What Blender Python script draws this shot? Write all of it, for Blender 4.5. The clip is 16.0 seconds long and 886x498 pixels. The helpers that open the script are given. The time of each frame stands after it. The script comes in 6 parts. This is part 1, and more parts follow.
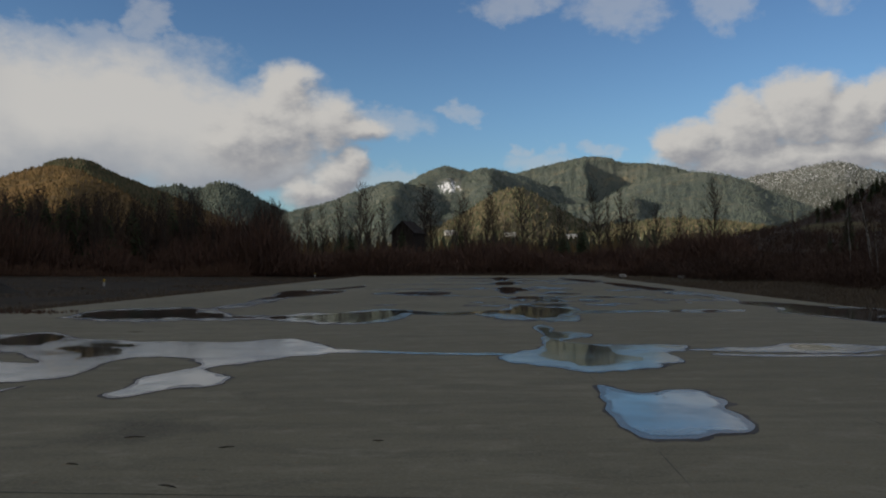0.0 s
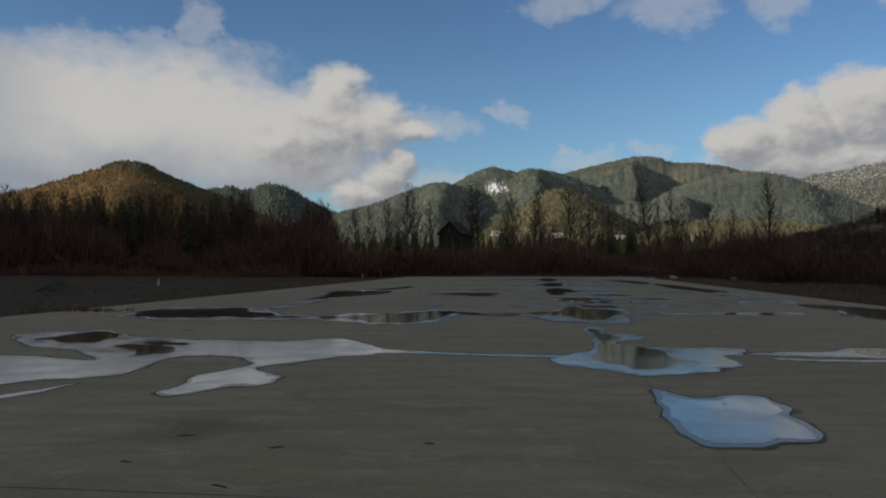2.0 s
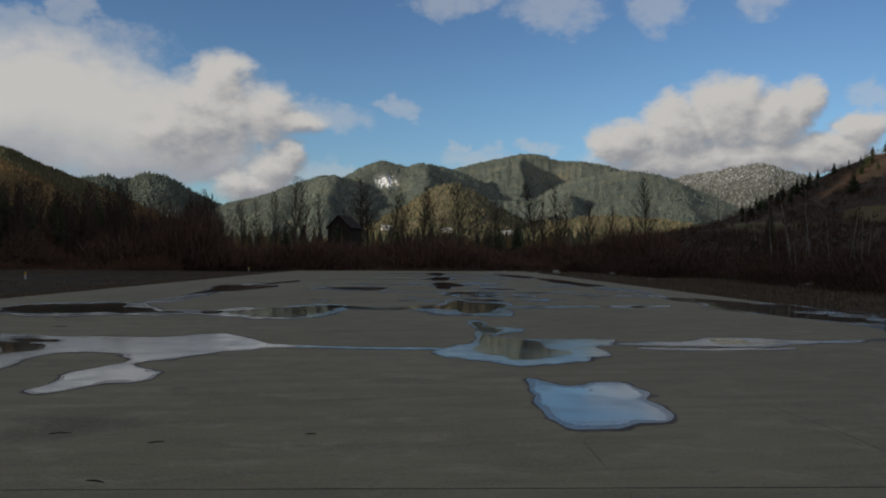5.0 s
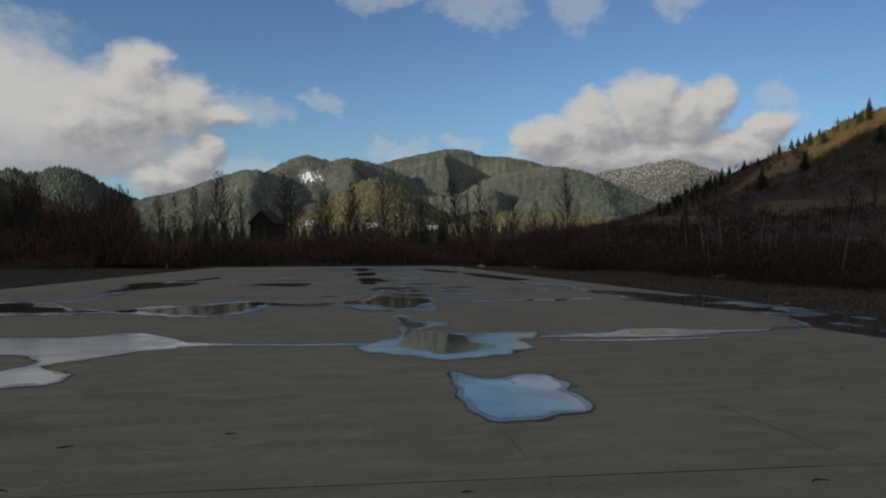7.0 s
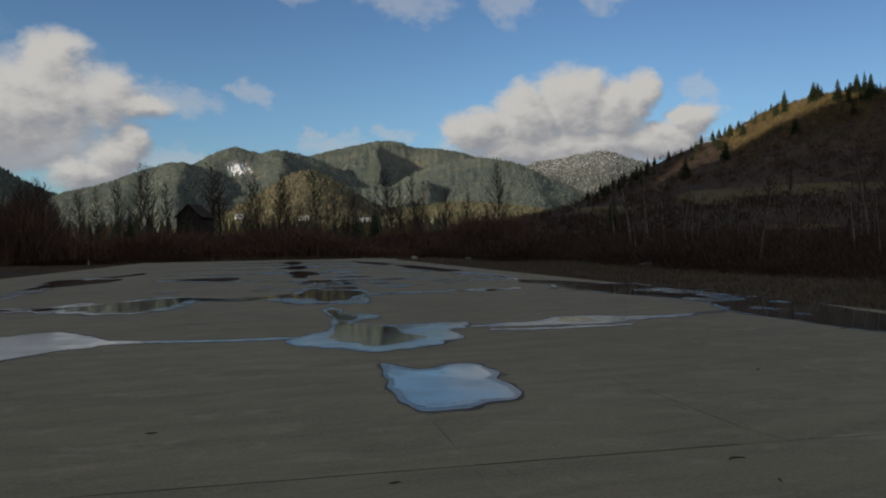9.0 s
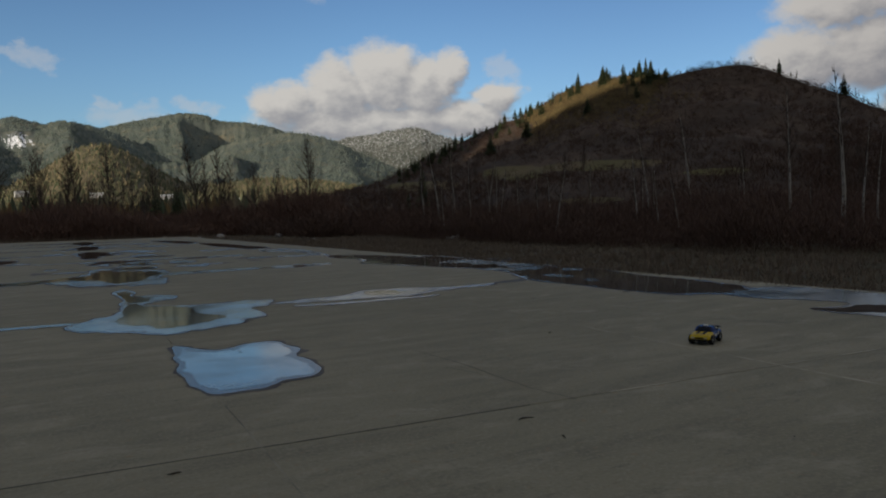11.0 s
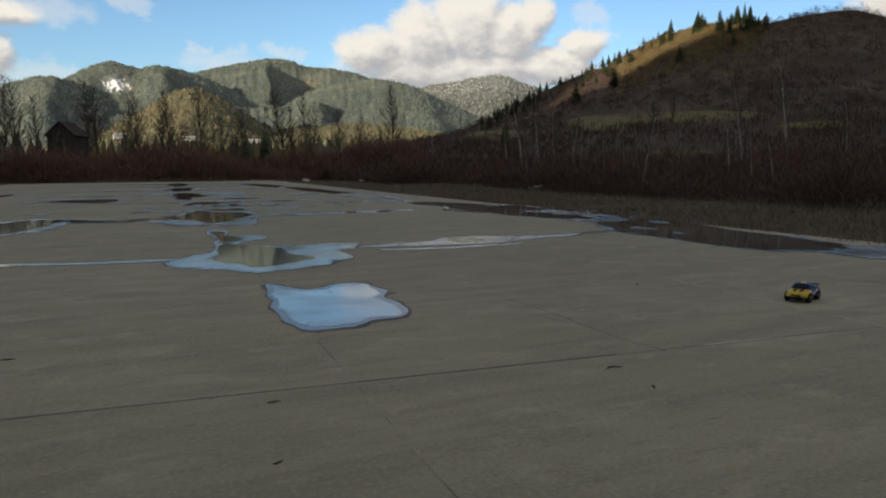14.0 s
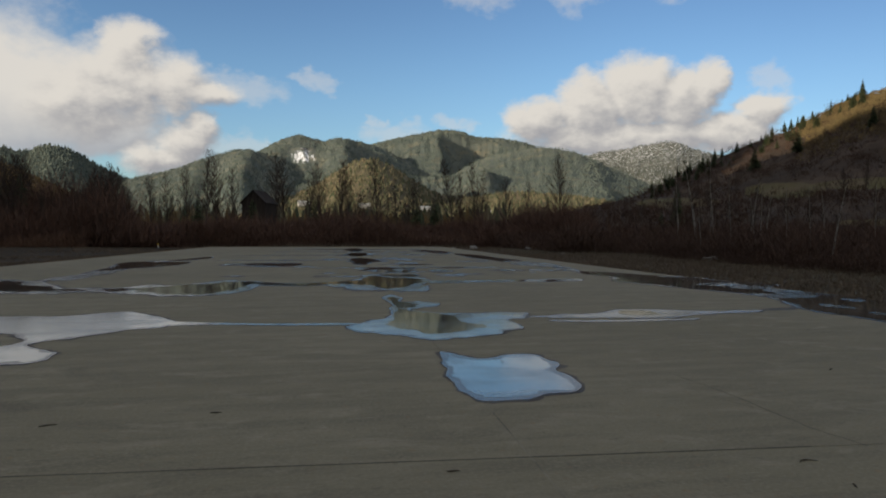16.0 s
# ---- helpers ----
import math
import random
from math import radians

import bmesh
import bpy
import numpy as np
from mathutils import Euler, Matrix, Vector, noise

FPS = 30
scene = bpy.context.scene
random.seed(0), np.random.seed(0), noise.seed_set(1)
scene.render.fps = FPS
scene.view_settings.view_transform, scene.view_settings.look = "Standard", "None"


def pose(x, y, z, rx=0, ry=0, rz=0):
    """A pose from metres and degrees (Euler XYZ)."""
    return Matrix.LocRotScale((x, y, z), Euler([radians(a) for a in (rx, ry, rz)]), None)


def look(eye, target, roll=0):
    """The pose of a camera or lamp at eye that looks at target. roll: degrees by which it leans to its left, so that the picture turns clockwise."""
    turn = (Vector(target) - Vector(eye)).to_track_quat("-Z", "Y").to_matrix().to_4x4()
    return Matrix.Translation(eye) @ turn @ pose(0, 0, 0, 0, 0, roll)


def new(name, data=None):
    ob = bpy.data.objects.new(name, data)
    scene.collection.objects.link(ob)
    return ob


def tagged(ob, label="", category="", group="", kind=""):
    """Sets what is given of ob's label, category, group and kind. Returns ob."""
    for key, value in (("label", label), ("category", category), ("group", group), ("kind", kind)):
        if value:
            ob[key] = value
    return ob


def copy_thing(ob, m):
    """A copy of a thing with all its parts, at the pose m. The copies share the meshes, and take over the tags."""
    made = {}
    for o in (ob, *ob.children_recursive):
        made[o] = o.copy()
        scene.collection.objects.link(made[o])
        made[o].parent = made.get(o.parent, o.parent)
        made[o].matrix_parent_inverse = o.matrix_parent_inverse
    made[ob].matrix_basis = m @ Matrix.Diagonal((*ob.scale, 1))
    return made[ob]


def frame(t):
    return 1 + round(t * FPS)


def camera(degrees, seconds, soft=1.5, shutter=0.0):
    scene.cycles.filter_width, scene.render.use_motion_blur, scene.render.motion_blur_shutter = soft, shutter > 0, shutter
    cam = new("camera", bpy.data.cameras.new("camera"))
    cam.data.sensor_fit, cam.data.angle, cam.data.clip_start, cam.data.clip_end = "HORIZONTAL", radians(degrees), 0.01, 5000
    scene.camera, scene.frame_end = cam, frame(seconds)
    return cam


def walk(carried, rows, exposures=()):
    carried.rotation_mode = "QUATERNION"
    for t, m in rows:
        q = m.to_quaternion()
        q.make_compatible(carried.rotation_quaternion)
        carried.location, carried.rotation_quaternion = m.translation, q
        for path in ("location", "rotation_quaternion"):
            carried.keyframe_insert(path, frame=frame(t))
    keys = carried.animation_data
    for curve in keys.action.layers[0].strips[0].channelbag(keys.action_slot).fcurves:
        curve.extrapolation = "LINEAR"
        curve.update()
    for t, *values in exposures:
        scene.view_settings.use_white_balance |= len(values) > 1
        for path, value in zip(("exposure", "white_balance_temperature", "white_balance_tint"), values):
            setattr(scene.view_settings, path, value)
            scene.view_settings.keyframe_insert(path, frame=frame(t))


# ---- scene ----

# ---- camera ----
cam = camera(60.5, 16.0, soft=2.0)
# seconds, eye x, y, z, yaw to the left, pitch up, roll
ROWS = [
    (0.0, -0.089, -0.440, 1.836, -0.55, 1.08, -0.22),
    (0.5, -0.123, -0.409, 1.830, 0.47, 1.16, -0.23),
    (1.0, -0.146, -0.346, 1.826, 1.63, 1.13, -0.20),
    (1.5, -0.158, -0.285, 1.822, 2.87, 1.19, -0.06),
    (2.0, -0.148, -0.281, 1.826, 2.97, 1.15, -0.04),
    (2.5, -0.147, -0.322, 1.822, 2.21, 1.13, -0.13),
    (3.0, -0.110, -0.400, 1.826, 1.26, 1.28, -0.22),
    (3.5, -0.092, -0.464, 1.838, -0.54, 1.23, -0.14),
    (6.0, -0.052, -0.621, 1.842, -9.10, 0.46, 0.08),
    (6.5, -0.050, -0.620, 1.830, -10.84, 0.52, -0.17),
    (7.0, -0.020, -0.590, 1.838, -10.92, 0.35, -0.20),
    (7.5, -0.009, -0.625, 1.832, -11.58, 0.32, -0.22),
    (8.0, 0.015, -0.596, 1.827, -13.17, 0.00, -0.42),
    (10.5, 0.211, -0.535, 1.788, -24.39, -1.59, -1.59),
    (11.0, 0.312, -0.423, 1.760, -29.91, -2.45, -1.71),
    (11.5, 0.371, -0.474, 1.768, -35.99, -2.73, -2.26),
    (12.0, 0.563, -0.378, 1.752, -43.39, -3.91, -2.42),
    (12.5, 0.755, -0.265, 1.716, -48.63, -5.05, -2.57),
    (13.0, 0.675, -0.247, 1.700, -47.00, -6.51, -2.07),
    (13.5, 0.366, -0.309, 1.707, -37.46, -7.05, -0.72),
    (14.0, 0.210, -0.381, 1.723, -23.84, -6.16, -0.49),
    (14.5, 0.153, -0.266, 1.757, -17.81, -4.69, -0.06),
    (15.0, 0.098, -0.367, 1.781, -13.61, -2.75, -0.16),
    (15.5, 0.085, -0.407, 1.790, -13.56, -1.48, 0.36),
    (16.0, 0.038, -0.505, 1.812, -11.48, -1.09, 0.10),
]


def level_pose(x, y, z, yaw, pitch, roll):
    return pose(x, y, z, 0, 0, yaw) @ pose(0, 0, 0, 90 + pitch) @ pose(0, 0, 0, 0, 0, roll)


walk(cam, [(t, level_pose(*row)) for t, *row in ROWS], 
     [(0.0, -0.02, 6500, 10), (8.0, -0.02, 6500, 10), (11.0, 0.03, 6550, 10), (12.0, 0.22, 6650, 10), (12.5, 0.38, 6700, 10), (13.5, 0.64, 6800, 10), (14.5, 0.70, 6950, 10), (15.5, 0.48, 7000, 10), (16.0, 0.37, 6800, 10)])

# ---- light ----
SUN_AZ, SUN_EL = -112.0, 12.5      # degrees to the right of +y, above the horizon


def toward(az, el=0.0, r=1.0):
    a, e = radians(az), radians(el)
    return Vector((math.sin(a) * math.cos(e), math.cos(a) * math.cos(e), math.sin(e))) * r


sun = new("sun", bpy.data.lights.new("sun", "SUN"))
sun.data.energy, sun.data.angle, sun.data.color = 5.0, radians(0.53), (1.0, 0.88, 0.70)
sun.matrix_world = look(toward(SUN_AZ, SUN_EL, 300), (0, 0, 0))

world = bpy.data.worlds.new("world")
scene.world = world
world.use_nodes = True


class Nodes:
    """Short ways to write node trees."""

    def __init__(self, tree):
        self.tree = tree

    def add(self, kind, **values):
        node = self.tree.nodes.new(kind)
        for key, value in values.items():
            if key == "noise_dimensions":
                node.noise_dimensions = value
        return node

    def link(self, a, b):
        self.tree.links.new(a, b)

    def put(self, socket, value):
        if isinstance(value, (int, float)):
            socket.default_value = value
        elif isinstance(value, (tuple, list)):
            socket.default_value = (*value, 1.0)[: len(socket.default_value)]
        else:
            self.link(value, socket)

    def math(self, op, a, b=0.0, c=0.0, clamp=False):
        node = self.tree.nodes.new("ShaderNodeMath")
        node.operation, node.use_clamp = op, clamp
        for socket, value in zip(node.inputs, (a, b, c)):
            self.put(socket, value)
        return node.outputs[0]

    def ramp(self, value, lo, hi, out_lo=0.0, out_hi=1.0, smooth=True):
        node = self.tree.nodes.new("ShaderNodeMapRange")
        node.interpolation_type = "SMOOTHSTEP" if smooth else "LINEAR"
        for socket, v in zip(node.inputs, (value, lo, hi, out_lo, out_hi)):
            self.put(socket, v)
        return node.outputs[0]

    def mix(self, factor, a, b, blend="MIX"):
        node = self.tree.nodes.new("ShaderNodeMix")
        node.data_type, node.blend_type = "RGBA", blend
        self.put(node.inputs[0], factor)
        self.put(node.inputs[6], a)
        self.put(node.inputs[7], b)
        return node.outputs[2]

    def noise(self, vector, scale, detail=4.0, rough=0.55, distort=0.0):
        node = self.tree.nodes.new("ShaderNodeTexNoise")
        self.put(node.inputs["Vector"], vector)
        for name, v in (("Scale", scale), ("Detail", detail), ("Roughness", rough), ("Distortion", distort)):
            node.inputs[name].default_value = v
        return node

    def mapped(self, vector, scale=(1, 1, 1), loc=(0, 0, 0)):
        node = self.tree.nodes.new("ShaderNodeMapping")
        self.link(vector, node.inputs[0])
        node.inputs["Scale"].default_value, node.inputs["Location"].default_value = scale, loc
        return node.outputs[0]


def build_sky():
    n = Nodes(world.node_tree)
    n.tree.nodes.clear()
    out, back = n.add("ShaderNodeOutputWorld"), n.add("ShaderNodeBackground")
    sky = n.add("ShaderNodeTexSky")
    sky.sky_type, sky.sun_disc = "NISHITA", False
    sky.sun_elevation, sky.sun_rotation = radians(SUN_EL), radians(SUN_AZ)
    sky.altitude, sky.air_density, sky.dust_density, sky.ozone_density = 200, 1.0, 0.4, 3.0
    way = n.add("ShaderNodeTexCoord").outputs["Generated"]
    sep = n.add("ShaderNodeSeparateXYZ")
    n.link(way, sep.inputs[0])
    x, y, z = sep.outputs
    az = n.math("MULTIPLY", n.math("ARCTAN2", x, y), 180 / math.pi)
    el = n.math("MULTIPLY", n.math("ARCSINE", z), 180 / math.pi)
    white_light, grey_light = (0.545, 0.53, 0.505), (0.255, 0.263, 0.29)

    def plane(a, e):
        node = n.add("ShaderNodeCombineXYZ")
        n.put(node.inputs[0], a)
        n.put(node.inputs[1], n.math("MULTIPLY", e, 1.4))
        return node.outputs[0]

    def bank(lumps, a, e, sway, fluff, seed):
        """Heaped lumps with a billowing edge: over 0 inside."""
        flat = n.mapped(plane(a, e), (1, 1, 1), (seed, seed * 2, 0))
        coarse = n.noise(flat, 0.28, 6, 0.6)
        fine = n.noise(flat, 0.75, 7, 0.6)
        wob = n.add("ShaderNodeSeparateXYZ")
        n.link(coarse.outputs["Color"], wob.inputs[0])
        a2 = n.math("ADD", a, n.math("MULTIPLY", n.math("SUBTRACT", wob.outputs[0], 0.5), sway))
        e2 = n.math("ADD", e, n.math("MULTIPLY", n.math("SUBTRACT", wob.outputs[1], 0.5), sway * 0.7))
        total = None
        for a0, e0, wa, we in lumps:
            da = n.math("DIVIDE", n.math("SUBTRACT", a2, a0), wa)
            de = n.math("DIVIDE", n.math("SUBTRACT", e2, e0), we)
            v = n.math("SUBTRACT", 1.0, n.math("ADD", n.math("MULTIPLY", da, da), n.math("MULTIPLY", de, de)))
            total = v if total is None else n.math("SMOOTH_MAX", total, v, 0.2)
        return n.math("ADD", total, n.math("MULTIPLY", n.math("SUBTRACT", fine.outputs["Fac"], 0.5), fluff))

    heaps = bank(CUMULUS, az, el, 3.4, 0.9, 3)
    sunward = bank(CUMULUS, n.math("SUBTRACT", az, 0.7), n.math("ADD", el, 0.8), 3.4, 0.9, 3)
    storm = bank(STORM, az, el, 4.0, 0.5, 9)
    veil = bank(VEILS, az, el, 7.0, 1.6, 14)
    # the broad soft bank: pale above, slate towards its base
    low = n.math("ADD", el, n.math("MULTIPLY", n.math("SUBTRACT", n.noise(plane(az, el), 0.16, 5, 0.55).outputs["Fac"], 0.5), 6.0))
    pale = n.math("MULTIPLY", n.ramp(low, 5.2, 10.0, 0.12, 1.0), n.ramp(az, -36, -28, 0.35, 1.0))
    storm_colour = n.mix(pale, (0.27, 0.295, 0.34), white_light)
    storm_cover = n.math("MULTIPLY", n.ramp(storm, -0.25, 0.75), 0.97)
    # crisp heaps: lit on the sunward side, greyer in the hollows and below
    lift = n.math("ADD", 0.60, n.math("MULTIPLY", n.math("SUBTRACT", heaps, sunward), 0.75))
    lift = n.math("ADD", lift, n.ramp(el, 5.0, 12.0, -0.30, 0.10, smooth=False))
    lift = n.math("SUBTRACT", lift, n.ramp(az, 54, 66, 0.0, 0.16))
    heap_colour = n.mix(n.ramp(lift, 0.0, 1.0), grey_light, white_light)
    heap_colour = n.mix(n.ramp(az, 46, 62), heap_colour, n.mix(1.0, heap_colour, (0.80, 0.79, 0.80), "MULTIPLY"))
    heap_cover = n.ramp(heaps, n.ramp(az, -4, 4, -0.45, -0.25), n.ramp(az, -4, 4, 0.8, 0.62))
    # scattered cloud over the rest of the dome
    rest = n.noise(n.mapped(way, (1, 1, 2.6)), 2.6, 6, 0.6)
    outside = n.math("MAXIMUM", n.ramp(n.math("ABSOLUTE", n.math("SUBTRACT", az, 22.0)), 64, 80), n.ramp(el, 24, 40))
    dome = n.math("MULTIPLY", n.ramp(rest.outputs["Fac"], 0.34, 0.56), outside)
    blue = n.mix(1.0, sky.outputs[0], (0.108, 0.120, 0.131), "MULTIPLY")
    blue = n.mix(n.ramp(el, 9, 20, 0.0, 1.0), blue, n.mix(1.0, blue, (0.86, 0.86, 0.90), "MULTIPLY"))
    blue = n.mix(n.ramp(az, 22, 48), blue, n.mix(1.0, blue, (0.84, 0.83, 0.85), "MULTIPLY"))
    colour = n.mix(n.math("MULTIPLY", n.ramp(veil, -0.25, 1.0), 0.42), blue, (0.50, 0.50, 0.50))
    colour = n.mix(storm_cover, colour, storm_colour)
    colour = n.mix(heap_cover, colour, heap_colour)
    colour = n.mix(dome, colour, (0.44, 0.44, 0.44))
    n.link(colour, back.inputs[0])
    back.inputs[1].default_value = 1.0
    n.link(back.outputs[0], out.inputs[0])


# cloud lumps: bearing, height, half width, half height in degrees
CUMULUS = [(-11.3, 10.4, 4.2, 3.2), (-11.0, 12.8, 2.2, 1.9), (-8.2, 10.4, 3.0, 2.2), (-13.8, 9.0, 4.0, 2.6), (-5.8, 10.0, 2.2, 1.0),
           (-7.2, 6.6, 2.1, 2.0), (-6.4, 7.6, 1.5, 1.4), (-8.6, 5.4, 3.2, 1.3),
           (18.6, 8.5, 2.6, 1.7), (22.2, 9.3, 3.0, 2.7), (26.0, 10.3, 3.2, 2.9), (28.9, 9.7, 2.8, 2.6), (30.7, 10.6, 1.5, 2.0), (25, 7.0, 9, 1.9),
           (31.5, 7.2, 4, 1.5), (34.2, 8.4, 1.8, 1.4),
           (55, 9.6, 4, 2.6), (60, 9.8, 5, 2.6), (67, 9.2, 5, 2.8), (58, 13, 5, 1.6), (64, 6.4, 5, 1.7), (71.5, 7.4, 5, 2.4), (75.5, 4.4, 2.2, 1.6),
           (69, 3.4, 6, 2.0), (63, 4.6, 5, 1.8), (79, 7.6, 4, 2.6), (66.5, 2.0, 8, 1.6), (72, 1.2, 8, 1.6), (81, 2.6, 3, 2.0), (84, 10, 6, 6), (70, 13.5, 8, 2.0)]
STORM = [(-30, 10.0, 10, 5.2), (-22, 9.9, 9, 5.0), (-17, 8.6, 6, 4.8), (-41, 10, 9, 5.5), (-13, 7.0, 5, 2.0), (-28, 6.5, 10, 3)]
VEILS = [(34.7, 10.4, 1.5, 1.2), (34.9, 10.6, 1.2, 1.0), (13.5, 18.8, 4.2, 2.4), (6.5, 19.2, 4, 1.6), (21, 18.0, 2.4, 2.0), (28, 18.0, 2.2, 1.8), (-21, 16.6, 2.0, 2.4), (-24, 14.4, 10, 1.6),
         (-3.5, 10.2, 3.6, 1.6), (2.2, 11.2, 1.8, 0.9), (7.8, 7.6, 2.4, 1.3), (6.5, 8.8, 1.0, 0.8), (-8, 5.6, 4, 2.2), (-3, 6.0, 3.5, 1.4), (12.5, 8.4, 1.6, 0.8), (78, 14, 6, 4)]
build_sky()

# ---- materials ----


def material(name, paint, rough=0.8, bump=0.0, bump_scale=20.0, metal=0.0, stretch=(1, 1, 1), spec=0.08):
    """paint(n, vector, info) gives the base colour socket or colour."""
    m = bpy.data.materials.new(name)
    m.use_nodes = True
    n = Nodes(m.node_tree)
    bsdf = m.node_tree.nodes["Principled BSDF"]
    coords = n.add("ShaderNodeTexCoord").outputs["Object"]
    vector = n.mapped(coords, stretch)
    n.put(bsdf.inputs["Base Color"], paint(n, vector) if callable(paint) else paint)
    n.put(bsdf.inputs["Roughness"], rough(n, vector) if callable(rough) else rough)
    bsdf.inputs["Metallic"].default_value = metal
    bsdf.inputs["Specular IOR Level"].default_value = spec
    if bump:
        node = n.add("ShaderNodeBump")
        node.inputs["Strength"].default_value = bump
        n.link(n.noise(vector, bump_scale, 5, 0.6).outputs["Fac"], node.inputs["Height"])
        n.link(node.outputs[0], bsdf.inputs["Normal"])
    return m


def mottled(a, b, scale, lo=0.35, hi=0.65, fine=None, fine_scale=30.0):
    def paint(n, vector):
        c = n.mix(n.ramp(n.noise(vector, scale, 6, 0.6).outputs["Fac"], lo, hi), a, b)
        if fine:
            c = n.mix(n.ramp(n.noise(vector, fine_scale, 3).outputs["Fac"], 0.45, 0.7), c, fine)
        return c
    return paint


def island(a, b, c):
    """A colour of its own for each stem, leaf or clump of a joined mesh."""
    def paint(n, vector):
        rnd = n.add("ShaderNodeNewGeometry").outputs["Random Per Island"]
        return n.mix(n.ramp(rnd, 0.5, 1.0, smooth=False), n.mix(n.ramp(rnd, 0.0, 0.5, smooth=False), a, b), c)
    return paint


def concrete_paint(n, vector):
    geo = n.add("ShaderNodeNewGeometry").outputs["Position"]
    big = n.noise(geo, 0.13, 5, 0.6).outputs["Fac"]
    streak = n.noise(n.mapped(geo, (0.28, 1.5, 1)), 1.5, 6, 0.68, 0.3).outputs["Fac"]
    mid = n.noise(n.mapped(geo, (0.7, 1.2, 1)), 1.6, 6, 0.72, 0.4).outputs["Fac"]
    fine = n.noise(geo, 26, 5, 0.8).outputs["Fac"]
    c = n.mix(n.ramp(big, 0.3, 0.7), (0.165, 0.150, 0.102), (0.216, 0.196, 0.138))
    c = n.mix(n.ramp(streak, 0.40, 0.64, 0, 0.7), c, (0.130, 0.119, 0.085))
    c = n.mix(n.ramp(mid, 0.50, 0.70, 0, 0.75), c, (0.255, 0.233, 0.172))
    c = n.mix(n.ramp(n.noise(n.mapped(geo, (1, 1, 1), (3, 9, 0)), 0.42, 5, 0.6, 0.8).outputs["Fac"], 0.60, 0.72, 0, 0.5), c, (0.095, 0.088, 0.066))
    c = n.mix(n.ramp(n.noise(n.mapped(geo, (0.6, 1, 1)), 6.5, 6, 0.78).outputs["Fac"], 0.54, 0.70, 0, 0.6), c, (0.094, 0.086, 0.066))
    # an old oil stain
    spot = n.add("ShaderNodeVectorMath")
    spot.operation = "DISTANCE"
    n.link(geo, spot.inputs[0])
    spot.inputs[1].default_value = (-3.4, 8.05, 0)
    edge = n.math("ADD", spot.outputs["Value"], n.math("MULTIPLY", n.noise(geo, 1.8, 5, 0.7).outputs["Fac"], 1.6))
    c = n.mix(n.ramp(edge, 1.75, 0.9, 0, 0.75), c, (0.082, 0.076, 0.058))
    # rusty specks and pale scuffs
    c = n.mix(n.ramp(n.noise(n.mapped(geo, (1, 1, 1), (5, 1, 0)), 7.0, 3, 0.6).outputs["Fac"], 0.62, 0.73, 0, 0.45), c, (0.220, 0.138, 0.072))
    c = n.mix(n.ramp(fine, 0.48, 0.68, 0, 0.6), c, (0.275, 0.253, 0.189))
    c = n.mix(n.ramp(fine, 0.45, 0.30, 0, 0.6), c, (0.088, 0.081, 0.062))
    rnd = n.add("ShaderNodeObjectInfo").outputs["Random"]
    return n.mix(n.ramp(rnd, 0, 1, 0, 0.22), c, (0.128, 0.116, 0.081))


CONCRETE = material("concrete", concrete_paint, 0.85, 0.25, 45, spec=0.12)
JOINT = material("joint_filler", mottled((0.04, 0.038, 0.032), (0.085, 0.08, 0.066), 2.0), 0.9)
PALE_JOINT = material("pale_joint", mottled((0.15, 0.137, 0.10), (0.31, 0.285, 0.215), 1.3), 0.9)
FAINT_JOINT = material("faint_joint", mottled((0.085, 0.08, 0.062), (0.21, 0.195, 0.15), 1.3), 0.9)
SCUFF = material("tyre_scuff", mottled((0.150, 0.136, 0.096), (0.205, 0.188, 0.136), 2.2), 0.9)
WET = material("wet_concrete", mottled((0.058, 0.053, 0.050), (0.092, 0.084, 0.076), 1.5), 0.7, spec=0.1)
MUD = material("wet_mud", mottled((0.026, 0.019, 0.014), (0.045, 0.034, 0.025), 2.0), 0.9, 0.4, 8, spec=0.03)
DEAD_GRASS = material("dead_grass", island((0.135, 0.104, 0.074), (0.092, 0.072, 0.052), (0.18, 0.14, 0.104)), 0.9)
THICKET = material("thicket", island((0.0904, 0.0556, 0.0423), (0.1283, 0.0741, 0.0539), (0.0758, 0.0542, 0.0436)), 0.9)
RUSSET = material("russet_brush", island((0.1020, 0.0600, 0.0408), (0.1380, 0.0792, 0.0528), (0.0780, 0.0528, 0.0384)), 0.9)
# Lit copy of the scrub colours: sun on the crest put in as gold.
LIT_SCRUB = material("crest_scrub", island((0.135, 0.098, 0.045), (0.19, 0.140, 0.066), (0.065, 0.058, 0.030)), 0.9)
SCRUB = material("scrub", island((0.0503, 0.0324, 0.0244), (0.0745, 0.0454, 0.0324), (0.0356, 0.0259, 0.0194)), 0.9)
SCRUB_LOW = material("low_scrub", island((0.0644, 0.0414, 0.0322), (0.0978, 0.0598, 0.0437), (0.0460, 0.0333, 0.0264)), 0.9)
BARK = material("bark", mottled((0.055, 0.044, 0.036), (0.095, 0.078, 0.062), 1.5), 0.9, 0.3, 12)
PALE_BARK = material("pale_bark", mottled((0.30, 0.27, 0.235), (0.17, 0.155, 0.13), 2.0, fine=(0.10, 0.09, 0.08), fine_scale=5), 0.8)
TWIGS = material("twigs", island((0.0529, 0.0391, 0.0322), (0.0713, 0.0552, 0.0425), (0.0414, 0.0322, 0.0276)), 0.9)
NEEDLES = material("needles", island((0.0374, 0.0506, 0.0242), (0.0550, 0.0682, 0.0308), (0.0286, 0.0396, 0.0220)), 0.8)
